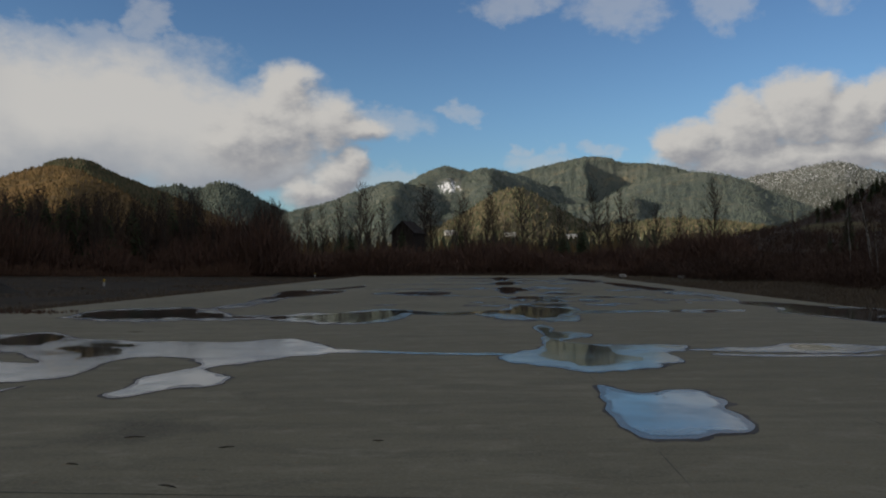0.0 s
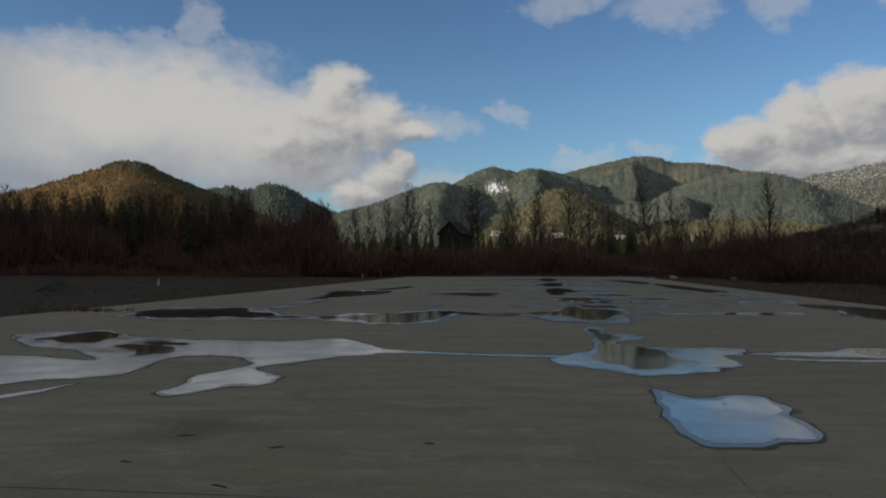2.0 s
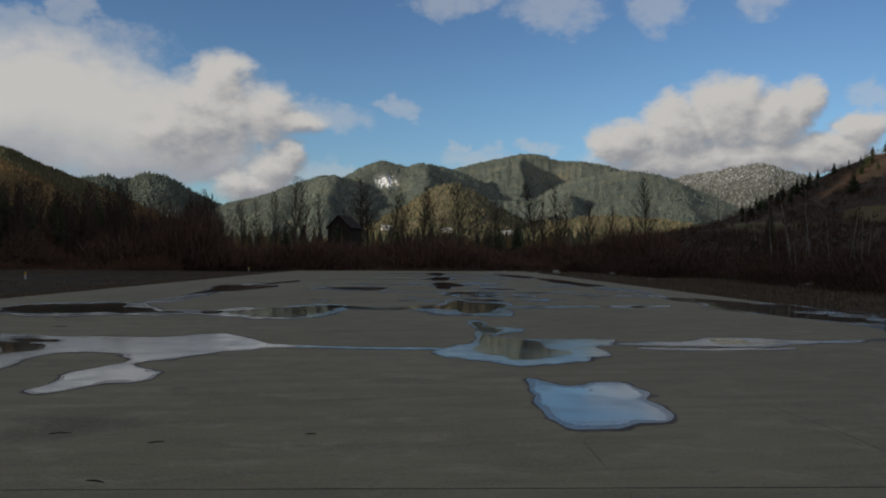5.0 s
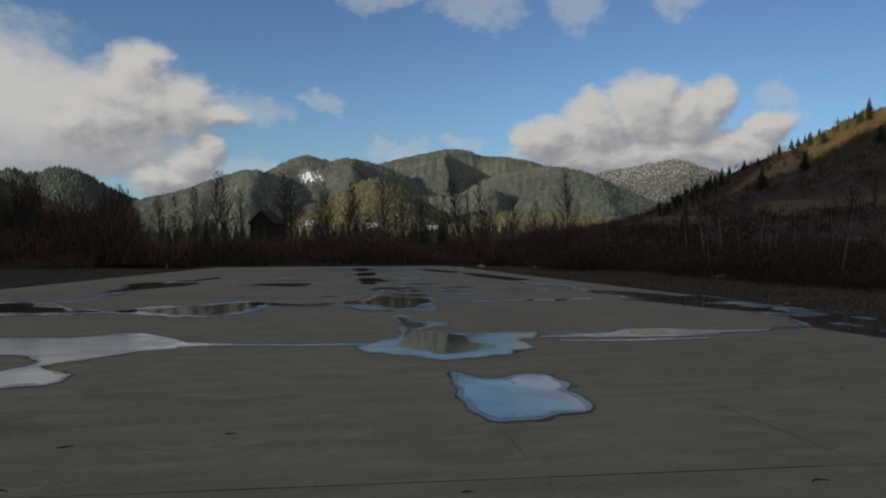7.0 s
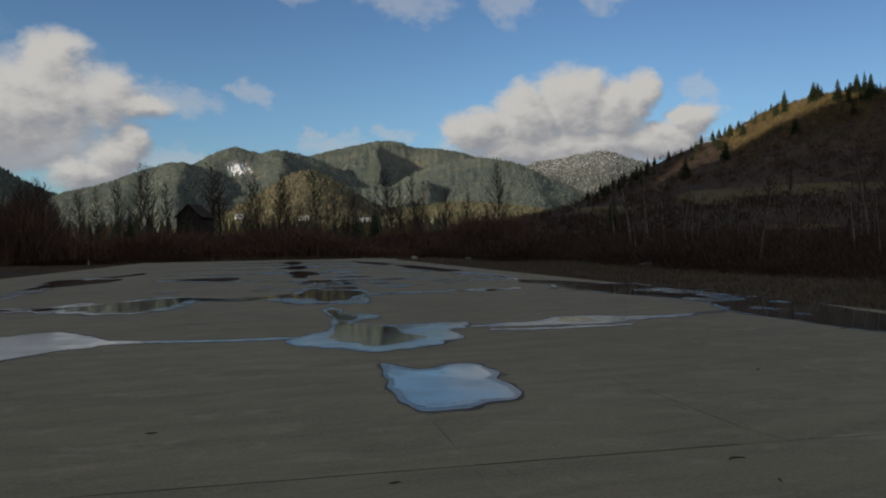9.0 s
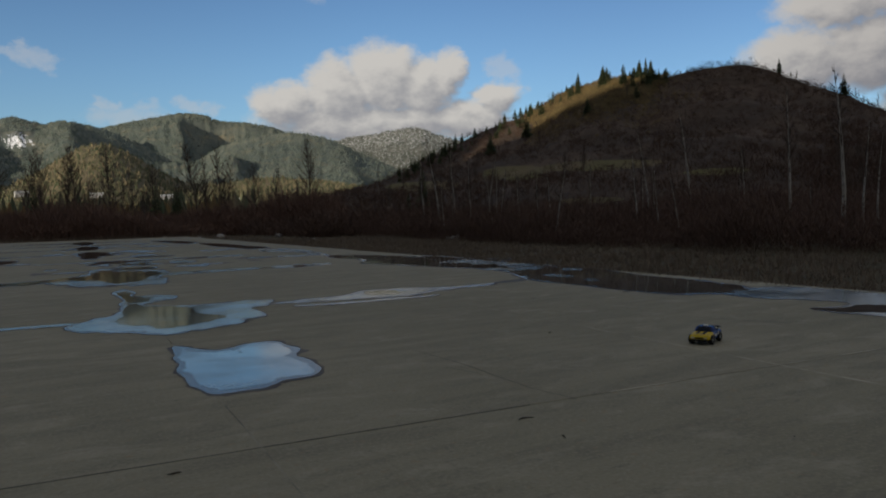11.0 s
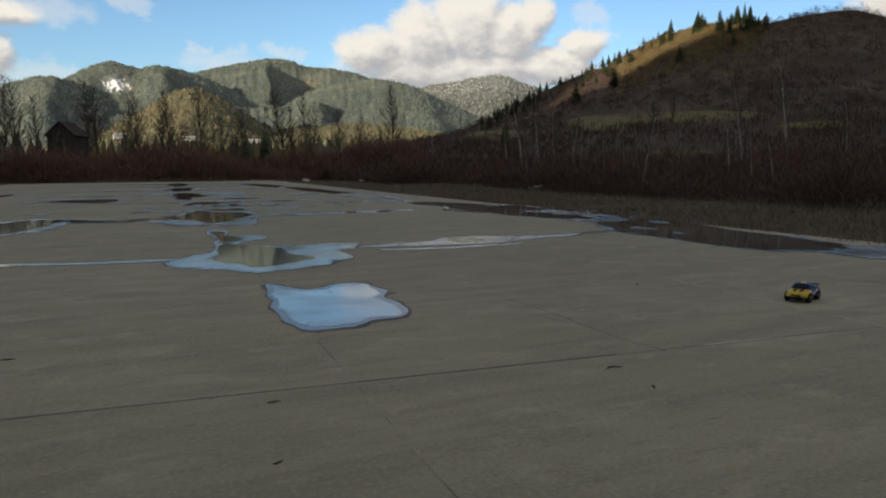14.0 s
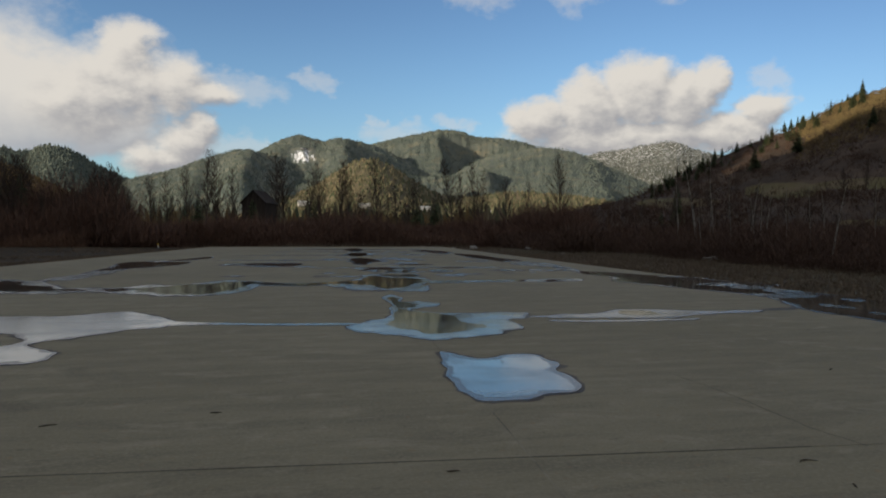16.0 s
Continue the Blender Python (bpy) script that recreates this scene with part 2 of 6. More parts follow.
# Aerial haze is mixed into these greens as a grey-blue tint.
HAZED_FOREST = material("hazed_forest", island((0.0821, 0.1042, 0.0917), (0.1120, 0.1283, 0.1051), (0.0647, 0.0865, 0.0835)), 0.95)
BROWN_WOODS = material("brown_woods", island((0.1625, 0.1300, 0.0806), (0.0910, 0.0910, 0.0546), (0.0585, 0.0715, 0.0416)), 0.95)
GOLD_FOREST = material("gold_forest", island((0.135, 0.092, 0.042), (0.098, 0.072, 0.036), (0.165, 0.112, 0.05)), 0.95)


def water_material():
    m = bpy.data.materials.new("standing_water")
    m.use_nodes = True
    n = Nodes(m.node_tree)
    bsdf = m.node_tree.nodes["Principled BSDF"]
    geo = n.add("ShaderNodeNewGeometry").outputs["Position"]
    n.put(bsdf.inputs["Base Color"], n.mix(n.ramp(n.noise(geo, 0.5, 5).outputs["Fac"], 0.35, 0.65), (0.045, 0.044, 0.038), (0.075, 0.072, 0.062)))
    n.put(bsdf.inputs["Roughness"], n.ramp(n.noise(geo, 0.6, 4).outputs["Fac"], 0.4, 0.75, 0.04, 0.09))
    bsdf.inputs["IOR"].default_value = 1.45
    bsdf.inputs["Coat Weight"].default_value, bsdf.inputs["Coat Roughness"].default_value = 0.3, 0.04
    bsdf.inputs["Coat IOR"].default_value = 1.4
    node = n.add("ShaderNodeBump")
    node.inputs["Strength"].default_value, node.inputs["Distance"].default_value = 0.05, 0.02
    n.link(n.noise(n.mapped(geo, (1, 0.4, 1)), 3.0, 2).outputs["Fac"], node.inputs["Height"])
    n.link(node.outputs[0], bsdf.inputs["Normal"])
    return m


WATER = water_material()


def ice_paint(n, vector):
    geo = n.add("ShaderNodeNewGeometry").outputs["Position"]
    cloudy = n.noise(geo, 0.7, 5, 0.55, 0.5).outputs["Fac"]
    c = n.mix(n.ramp(cloudy, 0.35, 0.65), (0.085, 0.122, 0.145), (0.135, 0.175, 0.195))
    return n.mix(n.ramp(n.noise(n.mapped(geo, (1.6, 0.45, 1)), 1.6, 6, 0.65).outputs["Fac"], 0.56, 0.76, 0, 0.7), c, (0.20, 0.23, 0.24))


DARK_ICE = material("wet_dark_ice", mottled((0.060, 0.064, 0.074), (0.095, 0.10, 0.112), 1.5), 0.24, 0.02, 4, spec=0.28)
ICE = material("thin_ice", ice_paint, lambda n, v: n.ramp(n.noise(v, 1.2, 4).outputs["Fac"], 0.35, 0.7, 0.10, 0.22), 0.02, 4, spec=0.5)


# ---- helpers for meshes ----
def mesh_from(name, verts, faces, mat, smooth=False):
    me = bpy.data.meshes.new(name)
    me.from_pydata([tuple(map(float, v)) for v in verts], [], [tuple(int(i) for i in f) for f in faces])
    me.materials.append(mat)
    if smooth:
        me.shade_smooth()
    me.update()
    return me


def tri_mesh(name, corners, mat):
    """A mesh of loose triangles from an array of their corners."""
    count = len(corners)
    me = bpy.data.meshes.new(name)
    me.vertices.add(count * 3)
    me.vertices.foreach_set("co", np.ascontiguousarray(corners, np.float32).ravel())
    me.loops.add(count * 3)
    me.loops.foreach_set("vertex_index", np.arange(count * 3, dtype=np.int32))
    me.polygons.add(count)
    me.polygons.foreach_set("loop_start", np.arange(0, count * 3, 3, dtype=np.int32))
    me.materials.append(mat)
    me.update(calc_edges=True)
    return me


def part(name, bm, mat, parent=None, label=""):
    """Links a bmesh or a mesh as one object under a thing or part."""
    if isinstance(bm, bpy.types.Mesh):
        me = bm
    else:
        me = bpy.data.meshes.new(name)
        bm.to_mesh(me)
        bm.free()
        me.materials.append(mat)
    ob = new(name, me)
    ob.parent = parent
    if label:
        tagged(ob, label)
    return ob


def knots(table, x):
    """Smooth interpolation in a table of pairs."""
    xs, ys = np.array(table, float).T
    m = np.gradient(ys, xs)
    i = np.clip(np.searchsorted(xs, x) - 1, 0, len(xs) - 2)
    h = xs[i + 1] - xs[i]
    t = np.clip((x - xs[i]) / h, 0, 1)
    return (2*t**3 - 3*t**2 + 1) * ys[i] + (t**3 - 2*t**2 + t) * h * m[i] + (3*t**2 - 2*t**3) * ys[i + 1] + (t**3 - t**2) * h * m[i + 1]


def grid_faces(rows, cols):
    return [(r * cols + c, r * cols + c + 1, (r + 1) * cols + c + 1, (r + 1) * cols + c) for r in range(rows - 1) for c in range(cols - 1)]


EYE_Z = 1.8
AXIS = radians(3.9)


def slab(u, v, z=0.0):
    """From the pavement's own axes (across, along its joints) to the world."""
    c, s = math.cos(AXIS), math.sin(AXIS)
    return Vector((1.6 + u * c + v * s, -u * s + v * c, z))


# ---- ground, pavement ----
def ground_height(x, y):
    """Level round the pavement, with a low bank of gravel to the west and a gentle rise to the east."""
    r = math.hypot(x, y)
    z = -0.10 + 0.02 * noise.noise(Vector((x * 0.4, y * 0.4, 0))) + 0.10 * noise.noise(Vector((x * 0.05, y * 0.05, 3)))
    west = min(max((-x - 22) / 60, 0), 1)
    z += west * (1.0 + 0.5 * noise.noise(Vector((x * 0.03, y * 0.03, 7))))
    east = min(max((x - 24 - 0.06 * y) / 40, 0), 1)
    z += east * 1.2
    if r > 600:
        z -= (r - 600) * 0.004
    return z


def build_ground():
    rs = [0.0] + [2.5 * 1.085 ** i for i in range(93)]
    n_az = 160
    verts = []
    for r in rs:
        for k in range(n_az + 1):
            a = 2 * math.pi * k / n_az
            x, y = r * math.sin(a), r * math.cos(a)
            verts.append((x, y, ground_height(x, y)))

    def paint(n, vector):
        sep = n.add("ShaderNodeSeparateXYZ")
        n.link(vector, sep.inputs[0])
        patch = n.noise(vector, 0.06, 6, 0.6).outputs["Fac"]
        gravel = n.mix(n.ramp(n.noise(vector, 1.2, 6, 0.7).outputs["Fac"], 0.35, 0.7), (0.022, 0.0175, 0.0125), (0.050, 0.040, 0.028))
        gravel = n.mix(n.ramp(n.noise(vector, 0.22, 6, 0.7).outputs["Fac"], 0.45, 0.7, 0, 0.7), gravel, (0.066, 0.050, 0.031))
        turf = n.mix(n.ramp(n.noise(vector, 0.5, 6, 0.7).outputs["Fac"], 0.35, 0.65), (0.075, 0.060, 0.036), (0.045, 0.040, 0.024))
        side = n.math("ADD", sep.outputs[0], n.math("MULTIPLY", n.math("SUBTRACT", patch, 0.5), 26.0))
        return n.mix(n.ramp(side, -9, 2), gravel, turf)

    m = material("ground", paint, 0.95, 0.4, 6)
    ob = new("ground", mesh_from("ground", verts, grid_faces(len(rs), n_az + 1), m, True))
    tagged(ob, "flat valley ground of dark gravel and dead winter grass", "ground", kind="structure")


ACROSS = [-20.2, -17.1, -11.4, -5.7, 0.0, 5.75, 11.45, 13.2]
ALONG = [-30.0, -18.0, -6.5, 5.4, 15.75, 28.0, 41.0, 53.5, 66.0, 78.5, 91.0, 103.0, 112.0]


def build_pavement():
    bm = bmesh.new()
    corners = [(ACROSS[0], ALONG[0]), (ACROSS[-1], ALONG[0]), (ACROSS[-1], ALONG[-1]), (ACROSS[0], ALONG[-1])]
    top = [bm.verts.new(slab(u, v, -0.012)) for u, v in corners]
    low = [bm.verts.new(slab(u, v, -0.30)) for u, v in corners]
    bm.faces.new(top)
    for i in range(4):
        bm.faces.new((top[i], low[i], low[(i + 1) % 4], top[(i + 1) % 4]))
    ob = part("pavement", bm, JOINT)
    tagged(ob, "old concrete yard pavement with dark joints and puddles", "pavement", kind="structure")
    rnd = random.Random(4)
    for i in range(len(ACROSS) - 1):
        for j in range(len(ALONG) - 1):
            u0, u1, v0, v1 = ACROSS[i] + 0.002, ACROSS[i + 1] - 0.002, ALONG[j] + 0.005, ALONG[j + 1] - 0.005
            dz = rnd.uniform(-0.0015, 0.0)
            bm = bmesh.new()
            rings = []
            for inset, z in ((0.0, -0.011), (0.0, dz - 0.003), (0.003, dz)):
                rings.append([bm.verts.new(slab(u, v, z)) for u, v in ((u0 + inset, v0 + inset), (u1 - inset, v0 + inset), (u1 - inset, v1 - inset), (u0 + inset, v1 - inset))])
            for a, b in zip(rings, rings[1:]):
                for k in range(4):
                    bm.faces.new((a[k], a[(k + 1) % 4], b[(k + 1) % 4], b[k]))
            bm.faces.new(rings[-1])
            part("panel", bm, CONCRETE, ob)


def build_apron():
    """The pavement's wider part towards the east gate."""
    bm = bmesh.new()
    for v0, v1 in ((-30.0, -18.0), (-18.0, -6.5), (-6.5, 5.8)):
        ring = [[bm.verts.new(slab(u, v, z)) for u, v in ((13.225, v0 + 0.013), (21.5, v0 + 0.013), (21.5, v1 - 0.013), (13.225, v1 - 0.013))] for z in (-0.3, -0.003)]
        for k in range(4):
            bm.faces.new((ring[0][k], ring[0][(k + 1) % 4], ring[1][(k + 1) % 4], ring[1][k]))
        bm.faces.new(ring[1])
    tagged(part("apron", bm, CONCRETE), "older concrete apron beside the yard pavement", "pavement", kind="structure")


build_ground()
build_pavement()
build_apron()


# ---- puddles ----
def lattice(x, y, seed):
    """Smooth noise on arrays, about -1 to 1."""
    xi, yi = np.floor(x), np.floor(y)
    fx, fy = x - xi, y - yi
    fx, fy = fx * fx * (3 - 2 * fx), fy * fy * (3 - 2 * fy)

    def at(i, j):
        v = np.sin(i * 127.1 + j * 311.7 + seed * 74.7) * 43758.5453
        return (v - np.floor(v)) * 2 - 1

    low = at(xi, yi) * (1 - fx) + at(xi + 1, yi) * fx
    high = at(xi, yi + 1) * (1 - fx) + at(xi + 1, yi + 1) * fx
    return low * (1 - fy) + high * fy


def rough(x, y, seed, octaves=4):
    return sum(lattice(x * 2.1 ** k + 17 * k, y * 2.1 ** k, seed + k) * 0.55 ** k for k in range(octaves))


def smooth_ring(points, per=5):
    pts = [Vector(p) for p in points]
    out, n = [], len(pts)
    for i in range(n):
        p0, p1, p2, p3 = pts[i - 1], pts[i], pts[(i + 1) % n], pts[(i + 2) % n]
        for k in range(per):
            t = k / per
            out.append(0.5 * ((2 * p1) + (p2 - p0) * t + (2 * p0 - 5 * p1 + 4 * p2 - p3) * t * t + (3 * p1 - p0 - 3 * p2 + p3) * t ** 3))
    return np.array([(p.x, p.y) for p in out])


def depth_inside(U, V, ring, squash):
    """How far inside a ring each place lies (outside: minus), lengths along the pavement counted short."""
    best = np.full(U.shape, 1e9)
    inside = np.zeros(U.shape, bool)
    for (x0, y0), (x1, y1) in zip(ring, np.roll(ring, -1, 0)):
        dx, dy = x1 - x0, (y1 - y0) * squash
        t = np.clip(((U - x0) * dx + (V - y0) * squash * dy) / (dx * dx + dy * dy + 1e-12), 0, 1)
        best = np.minimum(best, np.hypot(U - x0 - t * dx, (V - y0) * squash - t * dy))
        if y0 != y1:
            inside ^= ((y0 > V) != (y1 > V)) & (U < (x1 - x0) * (V - y0) / (y1 - y0) + x0)
    return np.where(inside, best, -best)


def pools_of(mask):
    """The connected parts of a mask on the lattice, largest first."""
    left = {(int(j), int(i)) for j, i in zip(*np.nonzero(mask))}
    found = []
    while left:
        heap = [left.pop()]
        group = set(heap)
        while heap:
            j, i = heap.pop()
            for q in ((j + 1, i), (j - 1, i), (j, i + 1), (j, i - 1)):
                if q in left:
                    left.remove(q)
                    group.add(q)
                    heap.append(q)
        found.append(group)
    return sorted(found, key=len, reverse=True)


def level_patches(name, us, vs, F, level, z, mat, most=1, least=10):
    """Flat patches where the field is over the level, one mesh for each connected part, cut between the lattice's places."""
    made = []
    G0 = F - level
    for group in pools_of(G0 > 0)[:most]:
        if len(group) < least:
            break
        pos = np.zeros(G0.shape, bool)
        rows, cols = np.array(sorted(group)).T
        pos[rows, cols] = True
        G = np.where(pos, G0, np.minimum(G0, -1e-4))
        verts, faces, known = [], [], {}

        def put(u, v):
            key = (round(u, 4), round(v, 4))
            if key not in known:
                known[key] = len(verts)
                verts.append(slab(u, v, z))
            return known[key]

        j0, j1 = max(rows.min() - 1, 0), min(rows.max() + 1, len(vs) - 1)
        i0, i1 = max(cols.min() - 1, 0), min(cols.max() + 1, len(us) - 1)
        for j in range(j0, j1):
            for i in range(i0, i1):
                a, b, c, d = pos[j, i], pos[j, i + 1], pos[j + 1, i + 1], pos[j + 1, i]
                if a and b and c and d:
                    faces.append((put(us[i], vs[j]), put(us[i + 1], vs[j]), put(us[i + 1], vs[j + 1]), put(us[i], vs[j + 1])))
                elif a or b or c or d:
                    square = ((us[i], vs[j], G[j, i]), (us[i + 1], vs[j], G[j, i + 1]), (us[i + 1], vs[j + 1], G[j + 1, i + 1]), (us[i], vs[j + 1], G[j + 1, i]))
                    ids = []
                    for (u0, v0, g0), (u1, v1, g1) in zip(square, square[1:] + square[:1]):
                        if g0 > 0:
                            ids.append(put(u0, v0))
                        if (g0 > 0) != (g1 > 0):
                            t = g0 / (g0 - g1)
                            ids.append(put(u0 + (u1 - u0) * t, v0 + (v1 - v0) * t))
                    ids = list(dict.fromkeys(ids))
                    if len(ids) > 2:
                        faces.append(tuple(ids))
        made.append(mesh_from(name, verts, faces, mat))
    return made


PUDDLES = []


def puddle(points, label, wobble=0.06, rim=0.07, seed=0, melt=None, pools=(), flakes=(), fine=None, margin=0.06, grain=None):
    """A puddle with a skin of thin ice on a lattice of its own. melt: open water but for a margin of that width;
    pools: rings of open water; flakes: islands of ice."""
    ring = smooth_ring(points)
    far = max(ring[:, 1].min(), 4.0)
    du = fine or max(0.035, 0.0045 * far)
    dv = du * max(1.5, far / 9)
    squash = max(0.16, min(0.6, 5.0 / far))
    pad = 0.25 + 3 * wobble
    us = np.arange(ring[:, 0].min() - pad, ring[:, 0].max() + pad, du)
    vs = np.arange(ring[:, 1].min() - pad / squash, ring[:, 1].max() + pad / squash, dv)
    U, V = np.meshgrid(us, vs)
    fu, fv = grain or (1.0 / max(0.25, 0.035 * far), 1.0 / max(0.4, 0.045 * far))
    F = depth_inside(U, V, ring, squash) + wobble * rough(U * fu, V * fv, seed)
    z0 = 0.0002 * (len(PUDDLES) % 9)
    body = level_patches("puddle", us, vs, F, 0.0, 0.0045 + z0, DARK_ICE, 1, 1)
    if not body:
        return None
    root = new("puddle", body[0])
    PUDDLES.append(root)
    tagged(root, label, "puddle", group="puddles on the pavement")
    border = np.minimum(F + 0.55 * rim + 0.4 * rim * rough(U * fu * 2, V * fv * 2, seed + 3), 0.05 + 2 * du - F)
    for damp in level_patches("wet_edge", us, vs, border, 0.0, 0.002 + z0, WET, 1, 1):
        part("wet_edge", damp, WET, root, "dark damp rim of wet concrete")
    layers = [("ice_sheet", margin, 0.0065, ICE, "pale cloudy skin of thin ice", F + 0.5 * margin * rough(U * fu * 2, V * fv * 2, seed + 5))]
    if melt:
        layers.append(("open_water", melt, 0.0085, WATER, "dark open water mirroring trees", F + wobble * 0.8 * rough(U * fu, V * fv, seed + 7)))
    for i, pool in enumerate(pools):
        G = depth_inside(U, V, smooth_ring(pool), squash) + wobble * 1.1 * rough(U * fu, V * fv, seed + 11 + i)
        layers.append(("open_water", 0.0, 0.0085, WATER, "dark open water mirroring trees", np.minimum(G, F - margin)))
    for i, (u, v, w, d) in enumerate(flakes):
        G = w * (1 - np.hypot((U - u) / w, (V - v) / d)) + 0.22 * rough(U * fu, V * fv, seed + 21 + i)
        layers.append(("ice_island", 0.0, 0.0105, ICE, "pale island of thin ice", np.minimum(G, F - 0.05)))
    for name, level, z, mat, text, G in layers:
        for me in level_patches(name, us, vs, np.minimum(G, F + level - 0.02), level, z + z0, mat, 6):
            part(name, me, mat, root, text)
    return root


def mud_patch(points, seed, z=0.0035, ragged=0.15):
    """A bare patch of mud with a ragged edge."""
    ring = smooth_ring(points)
    us = np.arange(ring[:, 0].min() - 0.4, ring[:, 0].max() + 0.4, 0.04)
    vs = np.arange(ring[:, 1].min() - 0.5, ring[:, 1].max() + 0.5, 0.05)
    U, V = np.meshgrid(us, vs)
    F = depth_inside(U, V, ring, 0.6) + ragged * rough(U * 2, V * 2, seed)
    ob = new("mud_patch", level_patches("mud_patch", us, vs, F, 0.0, z, MUD, 1, 1)[0])
    tagged(ob, "dark brown wet mud at the corner of the grass", "mud", kind="structure")


puddle([(-0.04, 10.94), (0.11, 10.89), (0.26, 10.54), (0.45, 10.27), (0.69, 10.32), (0.9, 10.52), (1.2, 10.63), (1.4, 10.49), (1.46, 10.08), (1.5, 9.78), (1.45, 9.49), (1.28, 9.18), (1.34, 8.93), (1.38, 8.53), (1.33, 8.13), (1.18, 7.87), (1.01, 7.81), (0.79, 7.75), (0.53, 7.55), (0.31, 7.49), (0.11, 7.48), (-0.03, 7.55), (-0.11, 7.87), (-0.18, 8.19), (-0.18, 8.8), (-0.13, 9.68)],
       "shallow heart-shaped frozen puddle reflecting blue sky on concrete", 0.03, 0.085, margin=0.10, fine=0.025, grain=(3.0, 2.0))
puddle([(-1.39, 14.39), (-1.18, 14.96), (-0.69, 15.57), (-0.44, 16.57), (-0.43, 17.83), (-0.24, 18.99), (-0.36, 21.01), (-0.12, 22.2), (0.08, 21.59), (0.17, 19.79), (0.55, 19.63), (0.95, 19.32), (0.93, 18.71), (0.41, 17.98), (0.15, 17.45), (0.71, 16.71), (1.42, 16.5), (2.22, 16.75), (2.72, 16.53), (2.43, 15.54), (2.01, 15.23), (2.02, 14.66), (2.0, 13.8), (1.65, 13.32), (1.3, 12.87), (0.68, 12.44), (0.19, 12.29), (-0.07, 12.42), (-0.32, 12.75), (-0.79, 13.03), (-1.27, 13.63)],
       "wide puddle at a joint crossing mirroring the tree line", 0.08, 0.05, seed=2, fine=0.05, grain=(2.0, 1.2),
       pools=[[(-0.19, 17.84), (0.24, 17.07), (0.78, 16.37), (0.88, 15.61), (0.82, 14.91), (1.05, 14.46), (1.38, 14.2), (1.03, 13.78), (0.7, 13.37), (0.29, 12.98), (0.03, 13.12), (-0.11, 13.66), (-0.44, 13.9), (-0.63, 14.5), (-0.41, 15.58)],
              [(-0.19, 21.2), (0.09, 20.65), (0.19, 19.31), (0.51, 19.0), (0.11, 18.12), (-0.16, 18.54)]])
puddle([(2.25, 15.63), (3.39, 16.04), (4.1, 16.18), (5.06, 16.95), (5.71, 17.13), (6.25, 17.04), (6.66, 16.69), (7.46, 16.3), (8.74, 16.79), (9.67, 17.08), (10.47, 17.26), (9.41, 16.68), (8.11, 16.19), (7.07, 15.84), (5.92, 15.41), (5.58, 15.23), (4.92, 15.21), (4.16, 15.22), (3.83, 15.38), (3.35, 15.46)],
       "long thin frozen puddle lying along a pavement joint", 0.05, 0.05, seed=3, fine=0.04, margin=0.08, grain=(1.4, 1.2),
       pools=[[(4.99, 16.55), (5.6, 16.86), (5.73, 16.18), (5.6, 15.7), (5.15, 15.77), (4.86, 16.06)]])
puddle([(2.98, 15.07), (4.01, 14.81), (4.8, 14.9), (6.02, 14.93), (5.86, 14.74), (4.67, 14.6), (3.9, 14.51), (2.89, 14.77)],
       "thin frozen line beside a pavement joint", 0.03, 0.03, seed=33, fine=0.04, margin=0.03)
puddle([(-5.16, 15.67), (-4.2, 15.38), (-2.86, 15.11), (-1.35, 14.95), (-1.36, 14.67), (-2.83, 14.72), (-4.13, 14.98), (-5.01, 14.95)],
       "thin frozen line standing in a pavement joint", 0.02, 0.02, seed=5, fine=0.04, margin=0.012)
puddle([(-15.15, 17.89), (-14.95, 18.4), (-14.26, 18.82), (-13.64, 19.42), (-12.89, 18.97), (-11.83, 17.8), (-10.83, 17.47), (-9.81, 17.16), (-7.64, 17.0), (-6.93, 17.63), (-6.32, 17.7), (-5.54, 16.73), (-4.93, 15.53), (-5.03, 14.71), (-5.59, 14.17), (-5.85, 13.7), (-6.25, 13.08), (-6.58, 12.51), (-6.18, 12.0), (-5.78, 11.53), (-5.85, 10.82), (-6.13, 10.62), (-6.36, 10.54), (-6.5, 10.07), (-6.63, 9.72), (-6.84, 9.65), (-7.01, 9.82), (-7.06, 10.25), (-7.1, 10.79), (-7.21, 11.42), (-7.06, 11.96), (-6.87, 13.01), (-7.31, 13.71), (-7.87, 14.1), (-8.58, 14.11), (-8.73, 13.81), (-8.7, 12.96), (-8.6, 12.28), (-8.52, 11.66), (-8.93, 11.1), (-9.65, 10.6), (-10.28, 10.2), (-13.03, 13.6), (-11.28, 13.52), (-10.03, 13.22), (-11.31, 14.7), (-13.05, 15.51)],
       "large branching frozen puddle reflecting pale cloud on the concrete", 0.06, 0.08, seed=4, fine=0.05,
       pools=[[(-13.76, 16.71), (-13.71, 17.74), (-13.57, 18.9), (-13.29, 19.1), (-12.45, 18.35), (-12.1, 17.47), (-12.05, 16.77), (-11.8, 16.02), (-12.43, 16.46), (-12.54, 16.19), (-13.27, 16.63)],
              [(-11.02, 15.51), (-11.03, 15.98), (-10.45, 15.93), (-9.72, 15.54), (-9.31, 15.03), (-9.23, 14.32), (-9.54, 14.0), (-9.59, 13.62), (-9.9, 14.44), (-10.35, 14.91)],
              [(-11.03, 16.49), (-10.24, 16.58), (-9.49, 16.16), (-9.88, 15.87)]])
puddle([(-8.96, 8.76), (-8.92, 9.14), (-8.76, 9.61), (-8.7, 10.17), (-8.65, 10.66), (-8.8, 10.31), (-8.92, 9.84), (-9.14, 9.43)],
       "narrow frozen strip beside the branching puddle", 0.03, 0.06, seed=31, fine=0.04)
